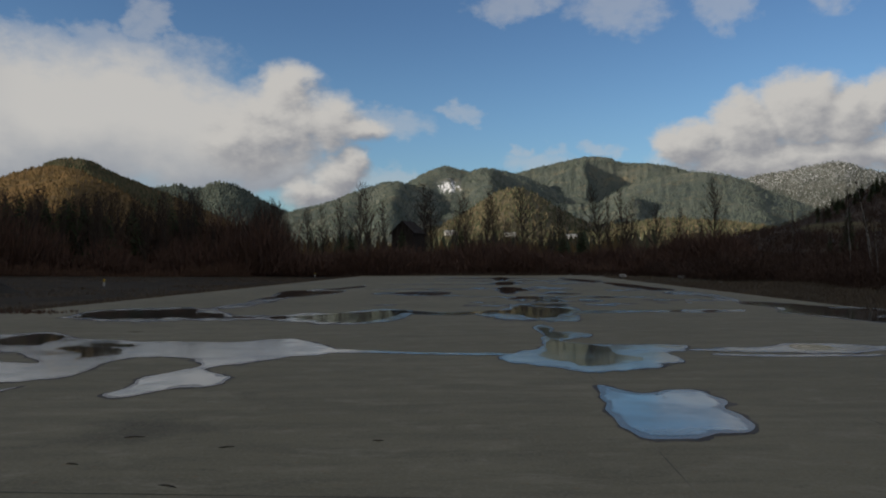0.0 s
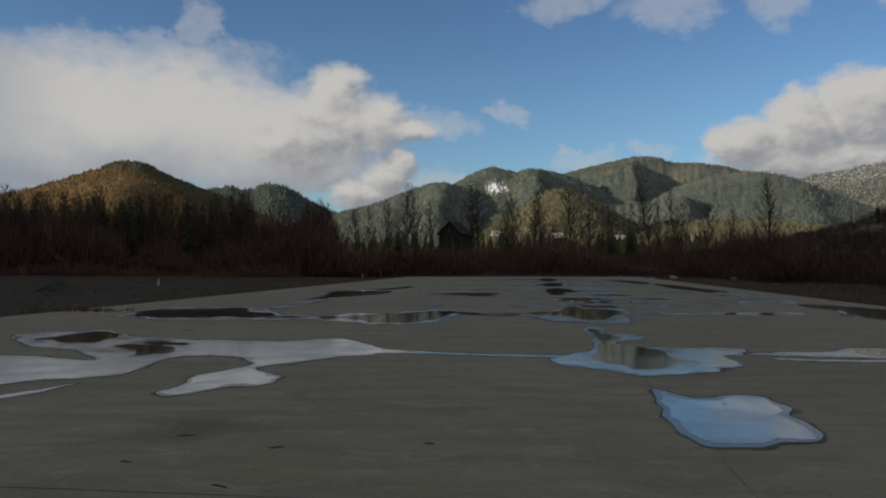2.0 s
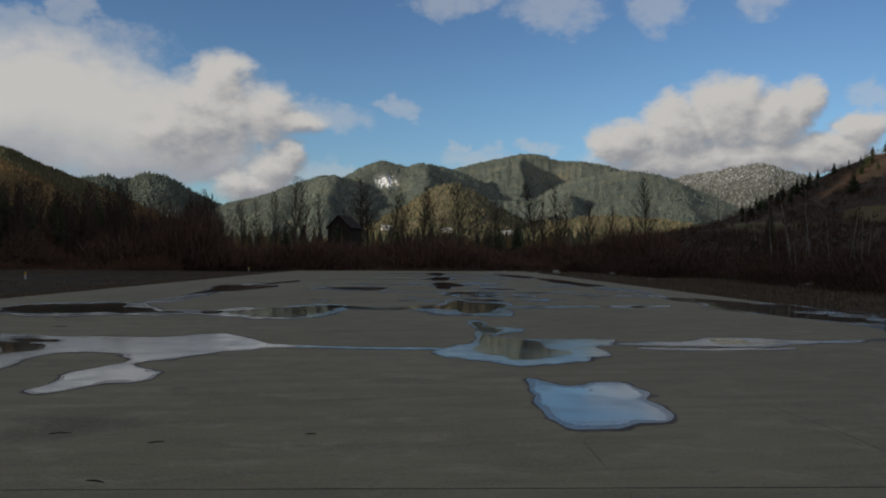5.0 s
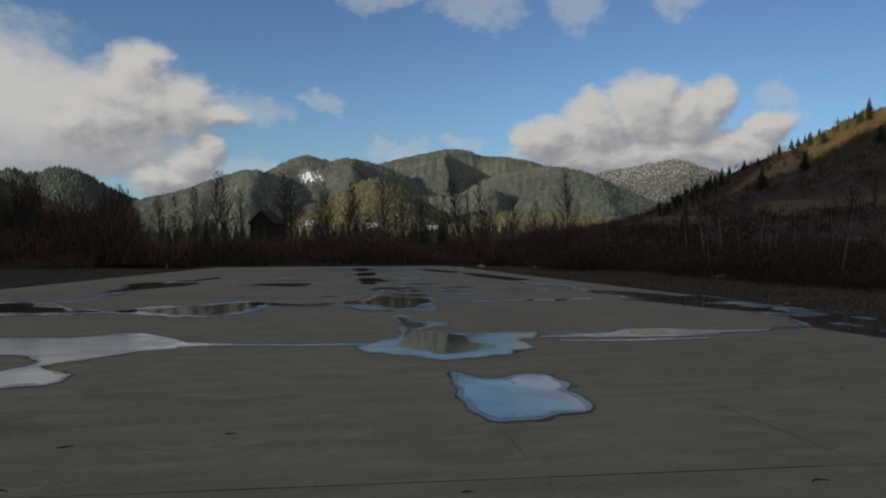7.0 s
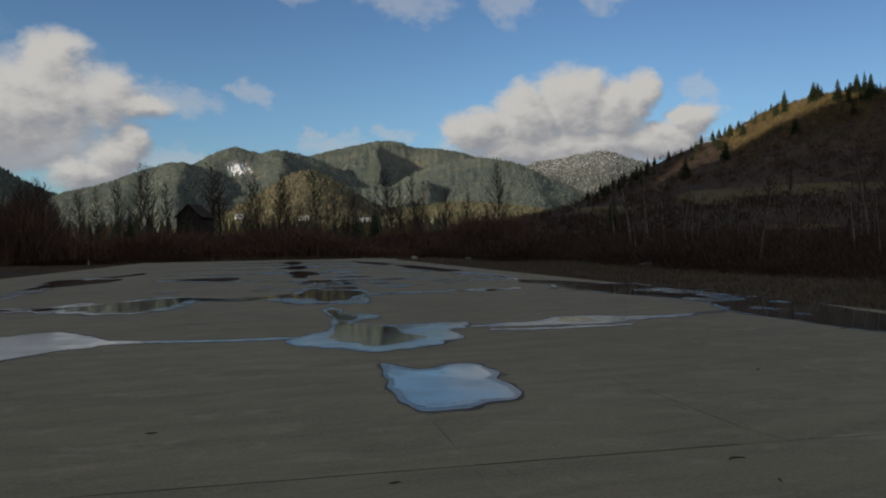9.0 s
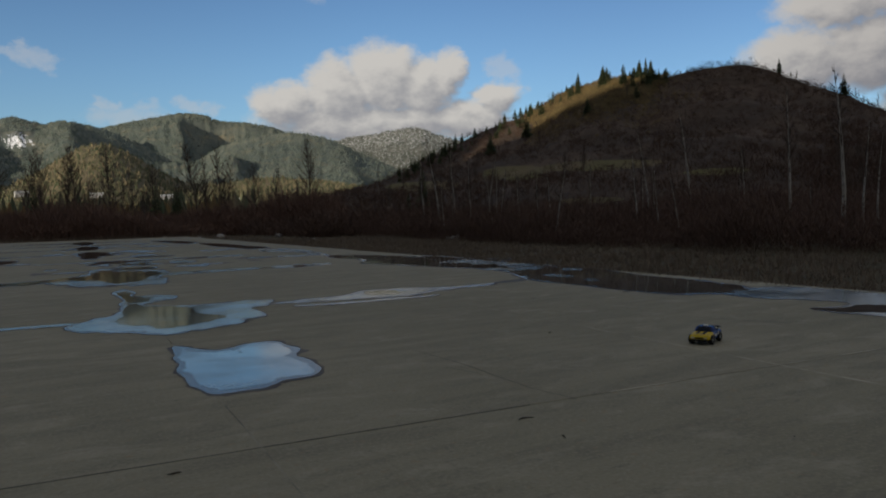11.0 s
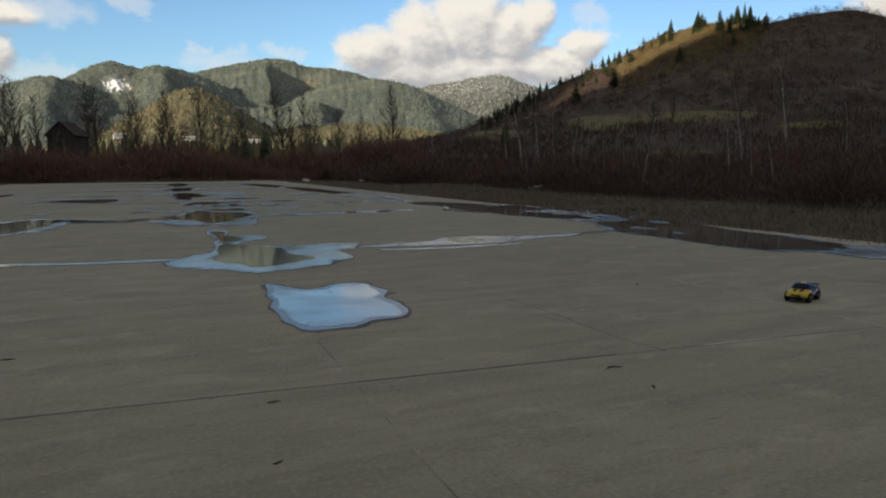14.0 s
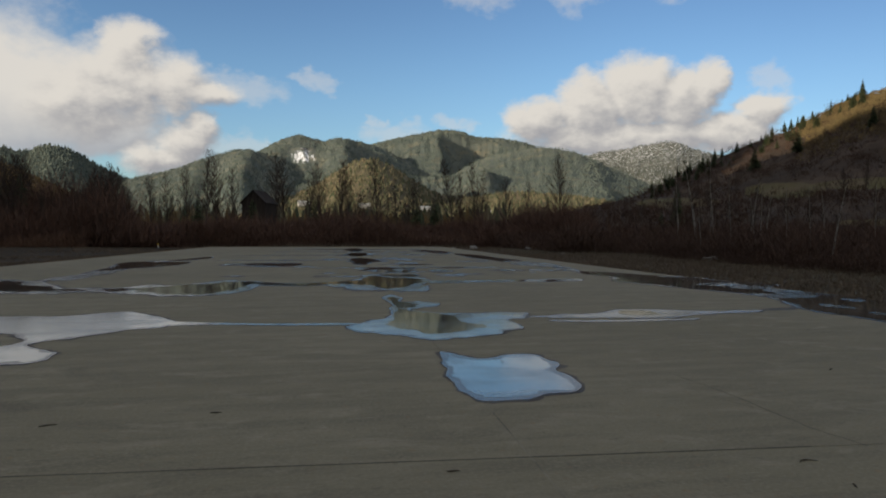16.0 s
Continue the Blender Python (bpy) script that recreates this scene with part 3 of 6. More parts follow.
puddle([(-16.45, 25.19), (-16.86, 26.96), (-17.4, 28.99), (-16.92, 30.11), (-15.65, 30.5), (-14.53, 31.31), (-13.92, 30.89), (-12.83, 29.71), (-11.92, 28.27), (-10.97, 26.66), (-9.86, 25.78), (-8.93, 26.07), (-8.54, 26.97), (-8.06, 27.6), (-7.46, 27.28), (-6.9, 28.26), (-6.36, 28.95), (-5.79, 29.68), (-4.8, 28.95), (-4.31, 27.93), (-4.43, 25.79), (-4.58, 24.2), (-4.85, 22.79), (-5.31, 22.35), (-5.86, 22.56), (-6.43, 22.78), (-6.82, 22.55), (-7.37, 22.99), (-8.09, 23.69), (-8.79, 24.18), (-9.63, 24.42), (-10.22, 23.92), (-11.25, 23.66), (-12.46, 23.41), (-13.58, 23.4), (-14.55, 23.64), (-15.54, 24.39)],
       "long dark puddle with an icy margin mirroring thicket", 0.09, 0.08, seed=6, fine=0.10, margin=0.05, grain=(1.5, 0.8),
       pools=[[(-16.04, 25.47), (-16.78, 27.61), (-16.59, 28.99), (-15.13, 29.35), (-13.92, 30.1), (-12.99, 28.62), (-11.6, 26.96), (-10.63, 25.21), (-11.65, 24.67), (-12.9, 24.4), (-14.27, 24.4), (-15.09, 24.65)],
              [(-10.97, 26.06), (-9.68, 25.22), (-8.67, 25.5), (-8.46, 24.69), (-9.52, 24.68), (-10.58, 24.94)],
              [(-8.53, 25.5), (-7.64, 26.66), (-6.78, 27.6), (-5.42, 28.6), (-4.77, 28.26), (-4.98, 25.79), (-5.12, 23.71), (-5.59, 23.01), (-6.34, 23.23), (-6.88, 23.23), (-7.78, 23.93)]])
puddle([(-4.55, 28.6), (-2.99, 27.92), (-1.73, 28.94), (-1.17, 29.66), (-1.19, 28.25), (-1.93, 26.97), (-2.92, 26.37), (-4.36, 26.67)],
       "thin dark water standing in a pavement joint", 0.04, 0.03, seed=8, fine=0.10, margin=0.02, melt=0.05)
puddle([(-2.13, 26.97), (-1.28, 29.29), (-0.73, 30.8), (-0.36, 33.83), (0.02, 33.36), (0.64, 31.6), (1.54, 31.18), (2.0, 29.64), (1.36, 26.98), (1.5, 25.81), (0.99, 24.0), (0.5, 23.52), (0.06, 23.52), (-0.45, 23.99), (-0.98, 24.48), (-1.72, 25.53)],
       "dark puddle at a joint crossing mirroring trees", 0.14, 0.10, seed=9, fine=0.09, grain=(1.6, 0.7),
       pools=[[(-1.39, 27.92), (-0.72, 29.65), (-0.37, 32.46), (-0.05, 32.03), (0.58, 30.79), (1.61, 29.64), (1.08, 27.6), (0.66, 25.27), (0.13, 24.48), (-0.3, 25.0), (-0.67, 26.67), (-1.12, 26.67)]])
puddle([(1.81, 28.58), (4.6, 29.27), (5.67, 29.27), (8.13, 29.61), (7.79, 28.57), (6.27, 27.6), (4.31, 27.92), (1.69, 27.6)],
       "thin frozen line standing in a pavement joint", 0.05, 0.02, seed=10, fine=0.10, margin=0.02,
       pools=[[(5.37, 29.27), (5.74, 29.27), (5.44, 27.92), (5.09, 27.92)],
              [(6.56, 28.91), (7.04, 29.26), (6.61, 27.91), (6.32, 27.91)]])
puddle([(-13.93, 40.38), (-14.93, 46.7), (-15.05, 50.63), (-13.28, 50.55), (-11.12, 49.41), (-11.29, 44.83), (-11.93, 42.47), (-12.52, 40.34), (-13.08, 39.04)],
       "far dark puddle near the pavement edge", 0.22, 0.12, seed=11, melt=0.12, grain=(1.2, 0.4))
puddle([(-14.2, 52.8), (-12.88, 56.41), (-12.11, 62.12), (-11.37, 59.06), (-11.97, 53.85), (-12.72, 51.6)],
       "far sliver of dark water near the pavement edge", 0.08, 0.10, seed=12, melt=0.08, grain=(0.7, 0.12))
puddle([(-13.12, 30.48), (-13.32, 33.53), (-13.18, 35.54), (-13.58, 39.7), (-12.67, 40.35), (-12.38, 36.62), (-12.14, 33.51), (-11.93, 30.88), (-12.25, 29.71)],
       "broken frozen puddle near the pavement edge", 0.30, 0.12, seed=13, fine=0.12, grain=(0.5, 0.3))
puddle([(-8.83, 45.59), (-7.59, 48.27), (-5.76, 48.19), (-4.07, 47.18), (-4.18, 42.99), (-5.65, 43.03), (-7.06, 43.86)],
       "far dark icy-edged puddle across the joints", 0.14, 0.14, seed=14, melt=0.10, grain=(0.7, 0.15))
puddle([(-0.63, 39.37), (0.26, 41.37), (1.54, 39.97), (2.24, 38.06), (2.14, 35.81), (0.98, 36.37), (-0.06, 37.52)],
       "half-frozen puddle along the middle joint", 0.30, 0.10, seed=15, melt=0.12, grain=(1.5, 0.5))
puddle([(-1.31, 52.13), (-0.26, 58.34), (1.06, 54.34), (1.72, 51.98), (0.43, 48.89), (-0.34, 45.27)],
       "dark puddle on the middle joint", 0.30, 0.10, seed=16, melt=0.10, grain=(1.4, 0.4))
puddle([(-1.4, 68.24), (-0.16, 74.37), (1.14, 72.05), (0.6, 64.46), (-0.51, 61.3)],
       "dark puddle on the far middle joint", 0.36, 0.10, seed=17, melt=0.10, grain=(1.1, 0.3))
puddle([(-1.45, 87.92), (-0.04, 98.33), (0.95, 94.39), (0.3, 81.81), (-0.65, 79.26)],
       "dark puddle on the far middle joint", 0.36, 0.10, seed=18, melt=0.10, grain=(1.0, 0.25))
puddle([(9.06, 71.31), (10.29, 65.43), (10.56, 57.63), (10.96, 51.5), (9.21, 49.48), (8.99, 53.89), (8.54, 60.65)],
       "far dark puddle along the grassy edge", 0.10, 0.12, seed=19, melt=0.09, grain=(0.6, 0.12))
puddle([(6.5, 90.13), (8.43, 86.66), (9.66, 75.7), (7.95, 69.37), (6.9, 78.44)],
       "far dark puddle along the grassy edge", 0.12, 0.12, seed=20, melt=0.09, grain=(0.6, 0.08))
puddle([(9.1, 46.64), (10.92, 48.42), (11.29, 44.02), (10.68, 37.87), (9.97, 34.65), (9.75, 36.2), (10.08, 41.09), (8.82, 43.32)],
       "half-frozen puddle near the grass", 0.10, 0.10, seed=21, fine=0.12, grain=(0.6, 0.2))
puddle([(9.45, 33.68), (10.4, 35.72), (11.36, 34.39), (12.06, 32.67), (12.9, 31.52), (13.3, 29.64), (13.54, 26.86), (14.27, 25.04), (13.08, 23.77), (13.15, 19.44), (13.07, 17.07), (12.64, 15.08), (12.72, 13.85), (12.41, 12.15), (12.05, 11.28), (10.99, 10.83), (10.44, 10.8), (9.74, 11.43), (9.67, 12.65), (9.64, 14.52), (9.59, 16.39), (10.72, 19.27), (10.54, 22.09), (9.93, 24.02), (9.43, 26.23), (9.12, 28.02), (10.03, 31.14)],
       "long dark half-frozen puddle along the grassy pavement edge", 0.16, 0.10, seed=22, fine=0.08, melt=0.12, grain=(1.3, 0.6),
       flakes=[(12.1, 25.43, 0.8, 0.88), (12.5, 23.85, 0.75, 0.77), (12.89, 22.18, 0.79, 0.68), (12.64, 30.64, 0.7, 0.62), (12.16, 20.79, 0.55, 0.9), (11.17, 20.82, 0.37, 0.88), (10.9, 17.34, 0.32, 0.72), (12.59, 18.65, 0.27, 0.52), (10.81, 15.42, 0.2, 0.4), (10.47, 13.74, 0.18, 0.36)])
puddle([(10.68, 11.03), (11.52, 11.32), (12.44, 11.29), (12.97, 10.54), (12.9, 8.96), (12.86, 7.83), (12.86, 6.96), (12.05, 7.42), (11.75, 6.94), (11.04, 6.87), (10.44, 6.67), (9.92, 6.6), (10.05, 7.15), (9.88, 7.69), (10.01, 8.36), (10.64, 8.18), (11.13, 8.41), (10.97, 9.26), (10.57, 9.97)],
       "half-frozen puddle near the grassy edge", 0.05, 0.06, seed=41, fine=0.04)
mud_patch([(10.02, 8.34), (10.54, 7.98), (11.01, 8.22), (11.31, 7.76), (11.1, 7.14), (10.7, 7.23), (10.26, 7.42), (9.97, 7.69)], 43, 0.0095, 0.06)
mud_patch([(12.25, 8.24), (12.58, 7.67), (12.75, 6.96), (12.24, 7.46)], 44, 0.0095, 0.04)
rnd = random.Random(9)
# broken film of ice and small pools on the far panels
for k in range(52):
    v = 31 + 66 * rnd.random() ** 1.3
    u = rnd.gauss(3.0, 3.4) if k % 2 else rnd.uniform(-9, 9)
    w, d = rnd.uniform(0.6, 2.0), v * rnd.uniform(0.006, 0.016)
    ring = [(u + w * math.cos(q * 0.785 + 0.3) * rnd.uniform(0.6, 1.3), v + d * math.sin(q * 0.785 + 0.3) * rnd.uniform(0.7, 1.1)) for q in range(8)]
    puddle(ring, "small half-frozen sliver of water near a far joint", 0.12, 0.06, k, melt=rnd.choice((None, None, 0.06)), margin=0.04, grain=(0.9, 0.25))
for u0, u1, v, wide in ((-3.2, 7.5, 41.0, 0.5), (-12.0, 1.2, 53.5, 0.6), (-11.0, 9.0, 66.0, 0.9), (-9.0, 8.0, 78.5, 1.2), (-7.0, 7.0, 91.0, 1.6)):
    mid = (u0 + u1) / 2
    puddle([(u0, v), (mid, v - wide), (u1, v - 0.1), (mid + 1.5, v + wide)], "thin frozen line standing in a far pavement joint", 0.04, 0.03, int(v), fine=0.09, margin=0.02)
mud_patch([(11.7, 7.35), (12.5, 7.6), (13.2, 7.2), (13.75, 6.7), (13.95, 6.1), (13.55, 5.5), (13.4, 5.05), (12.85, 5.2), (12.2, 5.55), (11.9, 5.75), (12.0, 6.3), (11.6, 6.8)], 42)


# ---- hills ----
def ridge(name, label, crest, r_foot, r_crest, r_back, mat, power=1.6, spur=0.16, spur_scale=6.0, n_az=220, n_r=46, seed=0, base=-2.0, spurs=(), knolls=(), glen=None):
    """A hill seen from the yard: the crest's height by bearing, with spurs and gullies on its slope. Returns its height function."""
    az0, az1 = crest[0][0], crest[-1][0]

    def height(az, r):
        top = math.tan(radians(float(knots(crest, az)))) * r_crest + EYE_Z
        s = (r - r_foot) / (r_crest - r_foot)
        if s <= 1:
            s = max(s, 0.0)
            a = radians(az)
            p = Vector((r * math.sin(a), r * math.cos(a), 0)) * (spur_scale / r_crest) + Vector((seed, seed * 3, seed))
            n = 0.5 - 2 * abs(noise.noise(p)) + 0.45 * noise.noise(p * 2.1) + 0.15 * noise.noise(p * 4.3)
            z = top * (s ** power + spur * n * min(s, 1.0) ** 0.7 * (1 - min(s, 1.0)) ** 0.8 * 2.0)
            for c, w, amp, drift in spurs:
                off = az - c - drift * (1 - s)
                z += top * amp * math.exp(-(off / (w * (2.2 if off < 0 else 1.0))) ** 2) * math.sin(math.pi * min(s, 1.0) ** 1.7) ** 0.7
            for c, w, at, amp in knolls:
                z += top * amp * math.exp(-((az - c) / (w * (1.6 if az < c else 0.75))) ** 2 - ((s - at) / 0.13) ** 2)
            if glen:
                # a side valley that falls away east of a line running down the slope
                c, drift, width, amp = glen
                t = min(max((az - c - drift * (1 - s) - 0.35 * noise.noise(Vector((s * 7, 0, seed)))) / width, 0.0), 1.0)
                z -= top * amp * t * (2 - t) * min(max((0.97 - s) / 0.12, 0.0), 1.0) * min(max((s - 0.55) / 0.15, 0.0), 1.0)
            z += top * (0.012 * noise.noise(Vector((az * 3.1, s * 9, seed))) + 0.012 * min(s * 2, 1.0) * noise.noise(Vector((az * 1.3, s * 14, seed + 4))))
        else:
            back = (r - r_crest) / (r_back - r_crest)
            z = top * (1 - back * back * 0.9)
        return base * max(0, 1 - s * 4) + z

    verts = []
    for i in range(n_r + 1):
        q = i / n_r
        r = r_foot + (r_crest - r_foot) * min(q / 0.85, 1) + (r_back - r_crest) * max(0, (q - 0.85) / 0.15)
        for k in range(n_az + 1):
            az = az0 + (az1 - az0) * k / n_az
            a = radians(az)
            verts.append((r * math.sin(a), r * math.cos(a), height(az, r)))
    ob = new(name, mesh_from(name, verts, grid_faces(n_r + 1, n_az + 1), mat, True))
    tagged(ob, label, name.replace("_", " "), kind="structure")
    return height


def forest(name, label, height, az0, az1, r0, r1, count, size, mat, seed=0, keep=None):
    """Many small pointed trees over a hill, one object."""
    rnd = random.Random(seed)
    verts, faces = [], []
    while len(faces) < count * 4:
        az, r = rnd.uniform(az0, az1), rnd.uniform(r0, r1)
        if keep and not keep(az, r, rnd):
            continue
        a = radians(az)
        x, y, z = r * math.sin(a), r * math.cos(a), height(az, r)
        h = size * rnd.uniform(0.6, 1.3)
        w = h * rnd.uniform(0.24, 0.42)
        t0, b = rnd.uniform(0, 6.28), len(verts)
        for k in range(4):
            verts.append((x + w * math.cos(t0 + k * 1.571), y + w * math.sin(t0 + k * 1.571), z - 0.1 * h))
        verts.append((x + rnd.uniform(-.05, .05) * h, y, z + h))
        faces += [(b + k, b + (k + 1) % 4, b + 4) for k in range(4)]
    ob = new(name, mesh_from(name, verts, faces, mat))
    tagged(ob, label, "forest", kind="stuff")


def slope_paint(a, b, c, scale, snow=0.0, snow_from=9999.0, clearing=None):
    def paint(n, vector):
        col = n.mix(n.ramp(n.noise(vector, scale, 7, 0.62).outputs["Fac"], 0.38, 0.62), a, b)
        col = n.mix(n.ramp(n.noise(vector, scale * 4, 6, 0.65).outputs["Fac"], 0.5, 0.72), col, c)
        if clearing:
            sep = n.add("ShaderNodeSeparateXYZ")
            n.link(vector, sep.inputs[0])
            across = n.math("SUBTRACT", n.math("DIVIDE", sep.outputs[0], sep.outputs[1]), math.tan(radians(clearing[0])))
            above = n.math("SUBTRACT", n.math("DIVIDE", sep.outputs[2], sep.outputs[1]), math.tan(radians(clearing[1])))
            near = n.math("SQRT", n.math("ADD", n.math("POWER", n.math("DIVIDE", across, 0.016), 2.0), n.math("POWER", n.math("DIVIDE", above, 0.010), 2.0)))
            spots = n.ramp(n.math("ADD", near, n.math("MULTIPLY", n.noise(n.mapped(vector, (1, 0.12, 0.35)), 0.09, 5, 0.8).outputs["Fac"], 6.0)), 3.6, 3.25)
            col = n.mix(spots, col, (0.74, 0.75, 0.78))
        if snow:
            sep = n.add("ShaderNodeSeparateXYZ")
            n.link(vector, sep.inputs[0])
            high = n.ramp(sep.outputs[2], snow_from, snow_from + 120)
            spots = n.ramp(n.noise(vector, scale * 20, 6, 0.8).outputs["Fac"], 0.50, 0.66)
            col = n.mix(n.math("MULTIPLY", n.math("MULTIPLY", high, spots), snow), col, (0.78, 0.80, 0.84))
        return col
    return paint


MAIN = [(1, 4.0), (3, 5.6), (6, 6.65), (7.4, 7.0), (9.5, 7.5), (11.2, 7.8), (12.8, 7.7), (14, 7.3), (15.6, 7.2), (17.7, 6.8), (19.5, 6.0), (22, 4.6), (26, 2.5)]
WEST_ARM = [(-16, 1.0), (-11.0, 3.8), (-7.3, 4.8), (-5.2, 5.7), (-3.6, 6.1), (-2.3, 6.0), (-0.5, 5.5), (1.5, 4.6), (5, 2.6), (8, 1.2)]
BALD = [(-7, 3.4), (-4.5, 5.0), (-2.3, 5.95), (-0.8, 6.8), (0.9, 7.3), (2.3, 6.9), (3.8, 7.1), (6, 6.7), (8, 5.9), (11, 4.4), (14, 3)]
ROUNDED = [(9, 2.4), (11.5, 4.0), (13.5, 5.3), (15.5, 6.05), (17.7, 6.45), (19.6, 6.5), (21.6, 6.0), (23.2, 5.3), (25.4, 4.3), (29, 2.5), (33, 1.0)]
SNOWY = [(16, 2.5), (19, 4.4), (21.6, 5.6), (22.9, 6.0), (24.6, 6.2), (26.4, 6.5), (28.1, 6.7), (30.1, 6.0), (31.5, 5.6), (35, 4.8), (40, 3)]
BLUE_LEFT = [(-27, 3.0), (-22, 4.9), (-20.4, 5.3), (-18.5, 5.6), (-17.5, 5.4), (-16, 5.9), (-14.2, 5.5), (-12.6, 4.5), (-11, 3.8), (-8, 2.2)]
LEFT = [(-62, 5.5), (-50, 6.0), (-40, 4.0), (-33.2, 4.6), (-30, 5.6), (-28.2, 6.3), (-26.8, 6.8), (-25.5, 7.1), (-24.3, 6.9), (-22.8, 6.2), (-20.7, 5.4), (-18.5, 4.6), (-15, 3.0), (-11, 1.0)]
BROWN = [(-4, 1.5), (-1, 2.4), (1.5, 3.4), (3.2, 4.5), (4.8, 5.4), (6.3, 5.6), (8, 4.9), (9.7, 3.8), (11.3, 3.0), (14, 2.9), (17, 3.2), (20, 3.0), (23, 2.6), (27, 1.5)]
RIGHT = [(9, -0.6), (12, -0.1), (15.7, 0.6), (18.5, 1.15), (21, 1.75), (23.5, 2.3), (25.5, 2.8), (27, 3.4), (29.5, 4.6), (31, 5.3), (33, 6.2), (35, 6.9), (37.4, 7.7), (39.4, 8.7), (42, 9.4), (46.6, 9.5),
         (49, 9.8), (51.4, 9.9), (53, 9.5), (55, 8.5), (58.2, 7.1), (60, 6.1), (63.3, 4.9), (67.6, 3.7), (71.6, 2.6), (76, 1.6), (82, 1.2), (95, 1.0), (110, 0.6)]

# Both slopes carry a bluish haze tint in their base colour.
HAZED_SLOPE = material("hazed_mountain_slope", slope_paint((0.075, 0.092, 0.084), (0.116, 0.126, 0.106), (0.168, 0.150, 0.104), 0.004), 0.95)
HAZED_CLEARED_SLOPE = material("hazed_cleared_slope", slope_paint((0.075, 0.092, 0.084), (0.116, 0.126, 0.106), (0.168, 0.150, 0.104), 0.004, clearing=(1.0, 5.8)), 0.95)
main_h = ridge("mountain", "broad forested mountain with a dark spur", MAIN, 1700, 4100, 4650, HAZED_SLOPE, spur=0.14, spur_scale=4.5, n_az=240, n_r=60, seed=3,
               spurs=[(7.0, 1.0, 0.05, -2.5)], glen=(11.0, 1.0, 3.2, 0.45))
forest("mountain_forest", "dense evergreen forest covering the mountain", main_h, 4, 22, 2900, 4110, 15000, 7.5, HAZED_FOREST, 1)
west_h = ridge("mountain", "long forested ridge dropping to the valley", WEST_ARM, 1400, 3000, 3600, HAZED_SLOPE, spur=0.16, spur_scale=4.5, n_az=160, n_r=50, seed=4,
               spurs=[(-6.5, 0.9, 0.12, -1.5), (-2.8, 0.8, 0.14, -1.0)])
forest("mountain_forest", "dense evergreen forest covering the ridge", west_h, -12, 2, 1900, 3010, 8000, 6, HAZED_FOREST, 6)
bald_h = ridge("mountain", "forested mountain with a snowy clearing", BALD, 1500, 3500, 4100, HAZED_CLEARED_SLOPE, spur=0.15, spur_scale=4.5, n_az=180, n_r=60, seed=6,
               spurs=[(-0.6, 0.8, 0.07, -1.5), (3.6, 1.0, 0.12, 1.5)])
forest("mountain_forest", "dense evergreen forest round the clearing", bald_h, -4, 10, 2300, 3510, 9000, 6.5, HAZED_FOREST, 7,
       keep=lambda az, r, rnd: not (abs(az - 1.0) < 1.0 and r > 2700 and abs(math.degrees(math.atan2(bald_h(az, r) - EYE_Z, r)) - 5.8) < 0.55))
round_h = ridge("mountain", "rounded sunlit forested hill before the range", ROUNDED, 1500, 3200, 3700, HAZED_SLOPE, spur=0.10, spur_scale=4.5, n_az=180, n_r=50, seed=9,
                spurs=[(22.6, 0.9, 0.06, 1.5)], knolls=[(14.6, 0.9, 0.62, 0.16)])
forest("mountain_forest", "dense evergreen forest on the rounded hill", round_h, 11, 29, 2100, 3210, 10000, 6.0, HAZED_FOREST, 8)
snow_h = ridge("snowy_mountain", "distant forested peak dusted with fresh snow", SNOWY, 3000, 4300, 4700,
               material("snowy_slope", slope_paint((0.060, 0.066, 0.058), (0.085, 0.088, 0.075), (0.12, 0.12, 0.11), 0.004, 1.0, 330), 0.9), spur=0.1, seed=5, n_az=120)
forest("snowy_forest", "snow-dusted evergreens on the far peak", snow_h, 20, 33, 3300, 4310, 12000, 8,
       material("frosted_trees", island((0.075, 0.085, 0.075), (0.11, 0.12, 0.112), (0.30, 0.31, 0.32)), 0.9), 2)
# Haze before this hill is put into its blue-green slope colour.
blue_h = ridge("far_hill", "distant wooded hill with blue-green haze in its colour", BLUE_LEFT, 1800, 3300, 3900,
               material("hazed_hill_slope", slope_paint((0.035, 0.045, 0.040), (0.05, 0.058, 0.046), (0.07, 0.07, 0.055), 0.005), 0.95), spur=0.1, seed=8, n_az=120)
forest("far_hill_forest", "evergreens on the distant hill", blue_h, -23, -10, 2500, 3310, 5000, 11, HAZED_FOREST, 3)
brown_h = ridge("brown_hill", "low sunlit hill of brown winter woods", BROWN, 700, 2200, 2600,
                material("brown_slope", slope_paint((0.135, 0.110, 0.068), (0.095, 0.088, 0.056), (0.18, 0.145, 0.092), 0.006), 0.95), power=2.2, spur=0.12, seed=11, n_az=160)
forest("brown_hill_woods", "mixed brown and green woods on the low hill", brown_h, -2, 26, 900, 2205, 12000, 8, BROWN_WOODS, 4)
left_h = ridge("left_hill", "golden sunlit hill of oak scrub with a dark top", LEFT, 420, 1300, 1700,
               material("left_slope", slope_paint((0.17, 0.105, 0.044), (0.115, 0.078, 0.036), (0.06, 0.05, 0.028), 0.012), 0.95), power=1.7, spur=0.14, seed=13, n_az=200)
forest("left_hill_scrub", "golden oak scrub and dark trees on the hill", left_h, -40, -12, 600, 1302, 15000, 3.6, GOLD_FOREST, 5)


forest("left_hill_crown", "dark trees crowning the golden hill", left_h, -27.3, -19, 1080, 1302, 3200, 4.6, BROWN_WOODS, 15,
       keep=lambda az, r, rnd: rnd.random() < 1.2 - abs(az + 25.0) * 0.16 and r > 1290 - (az + 27.5) * 30)


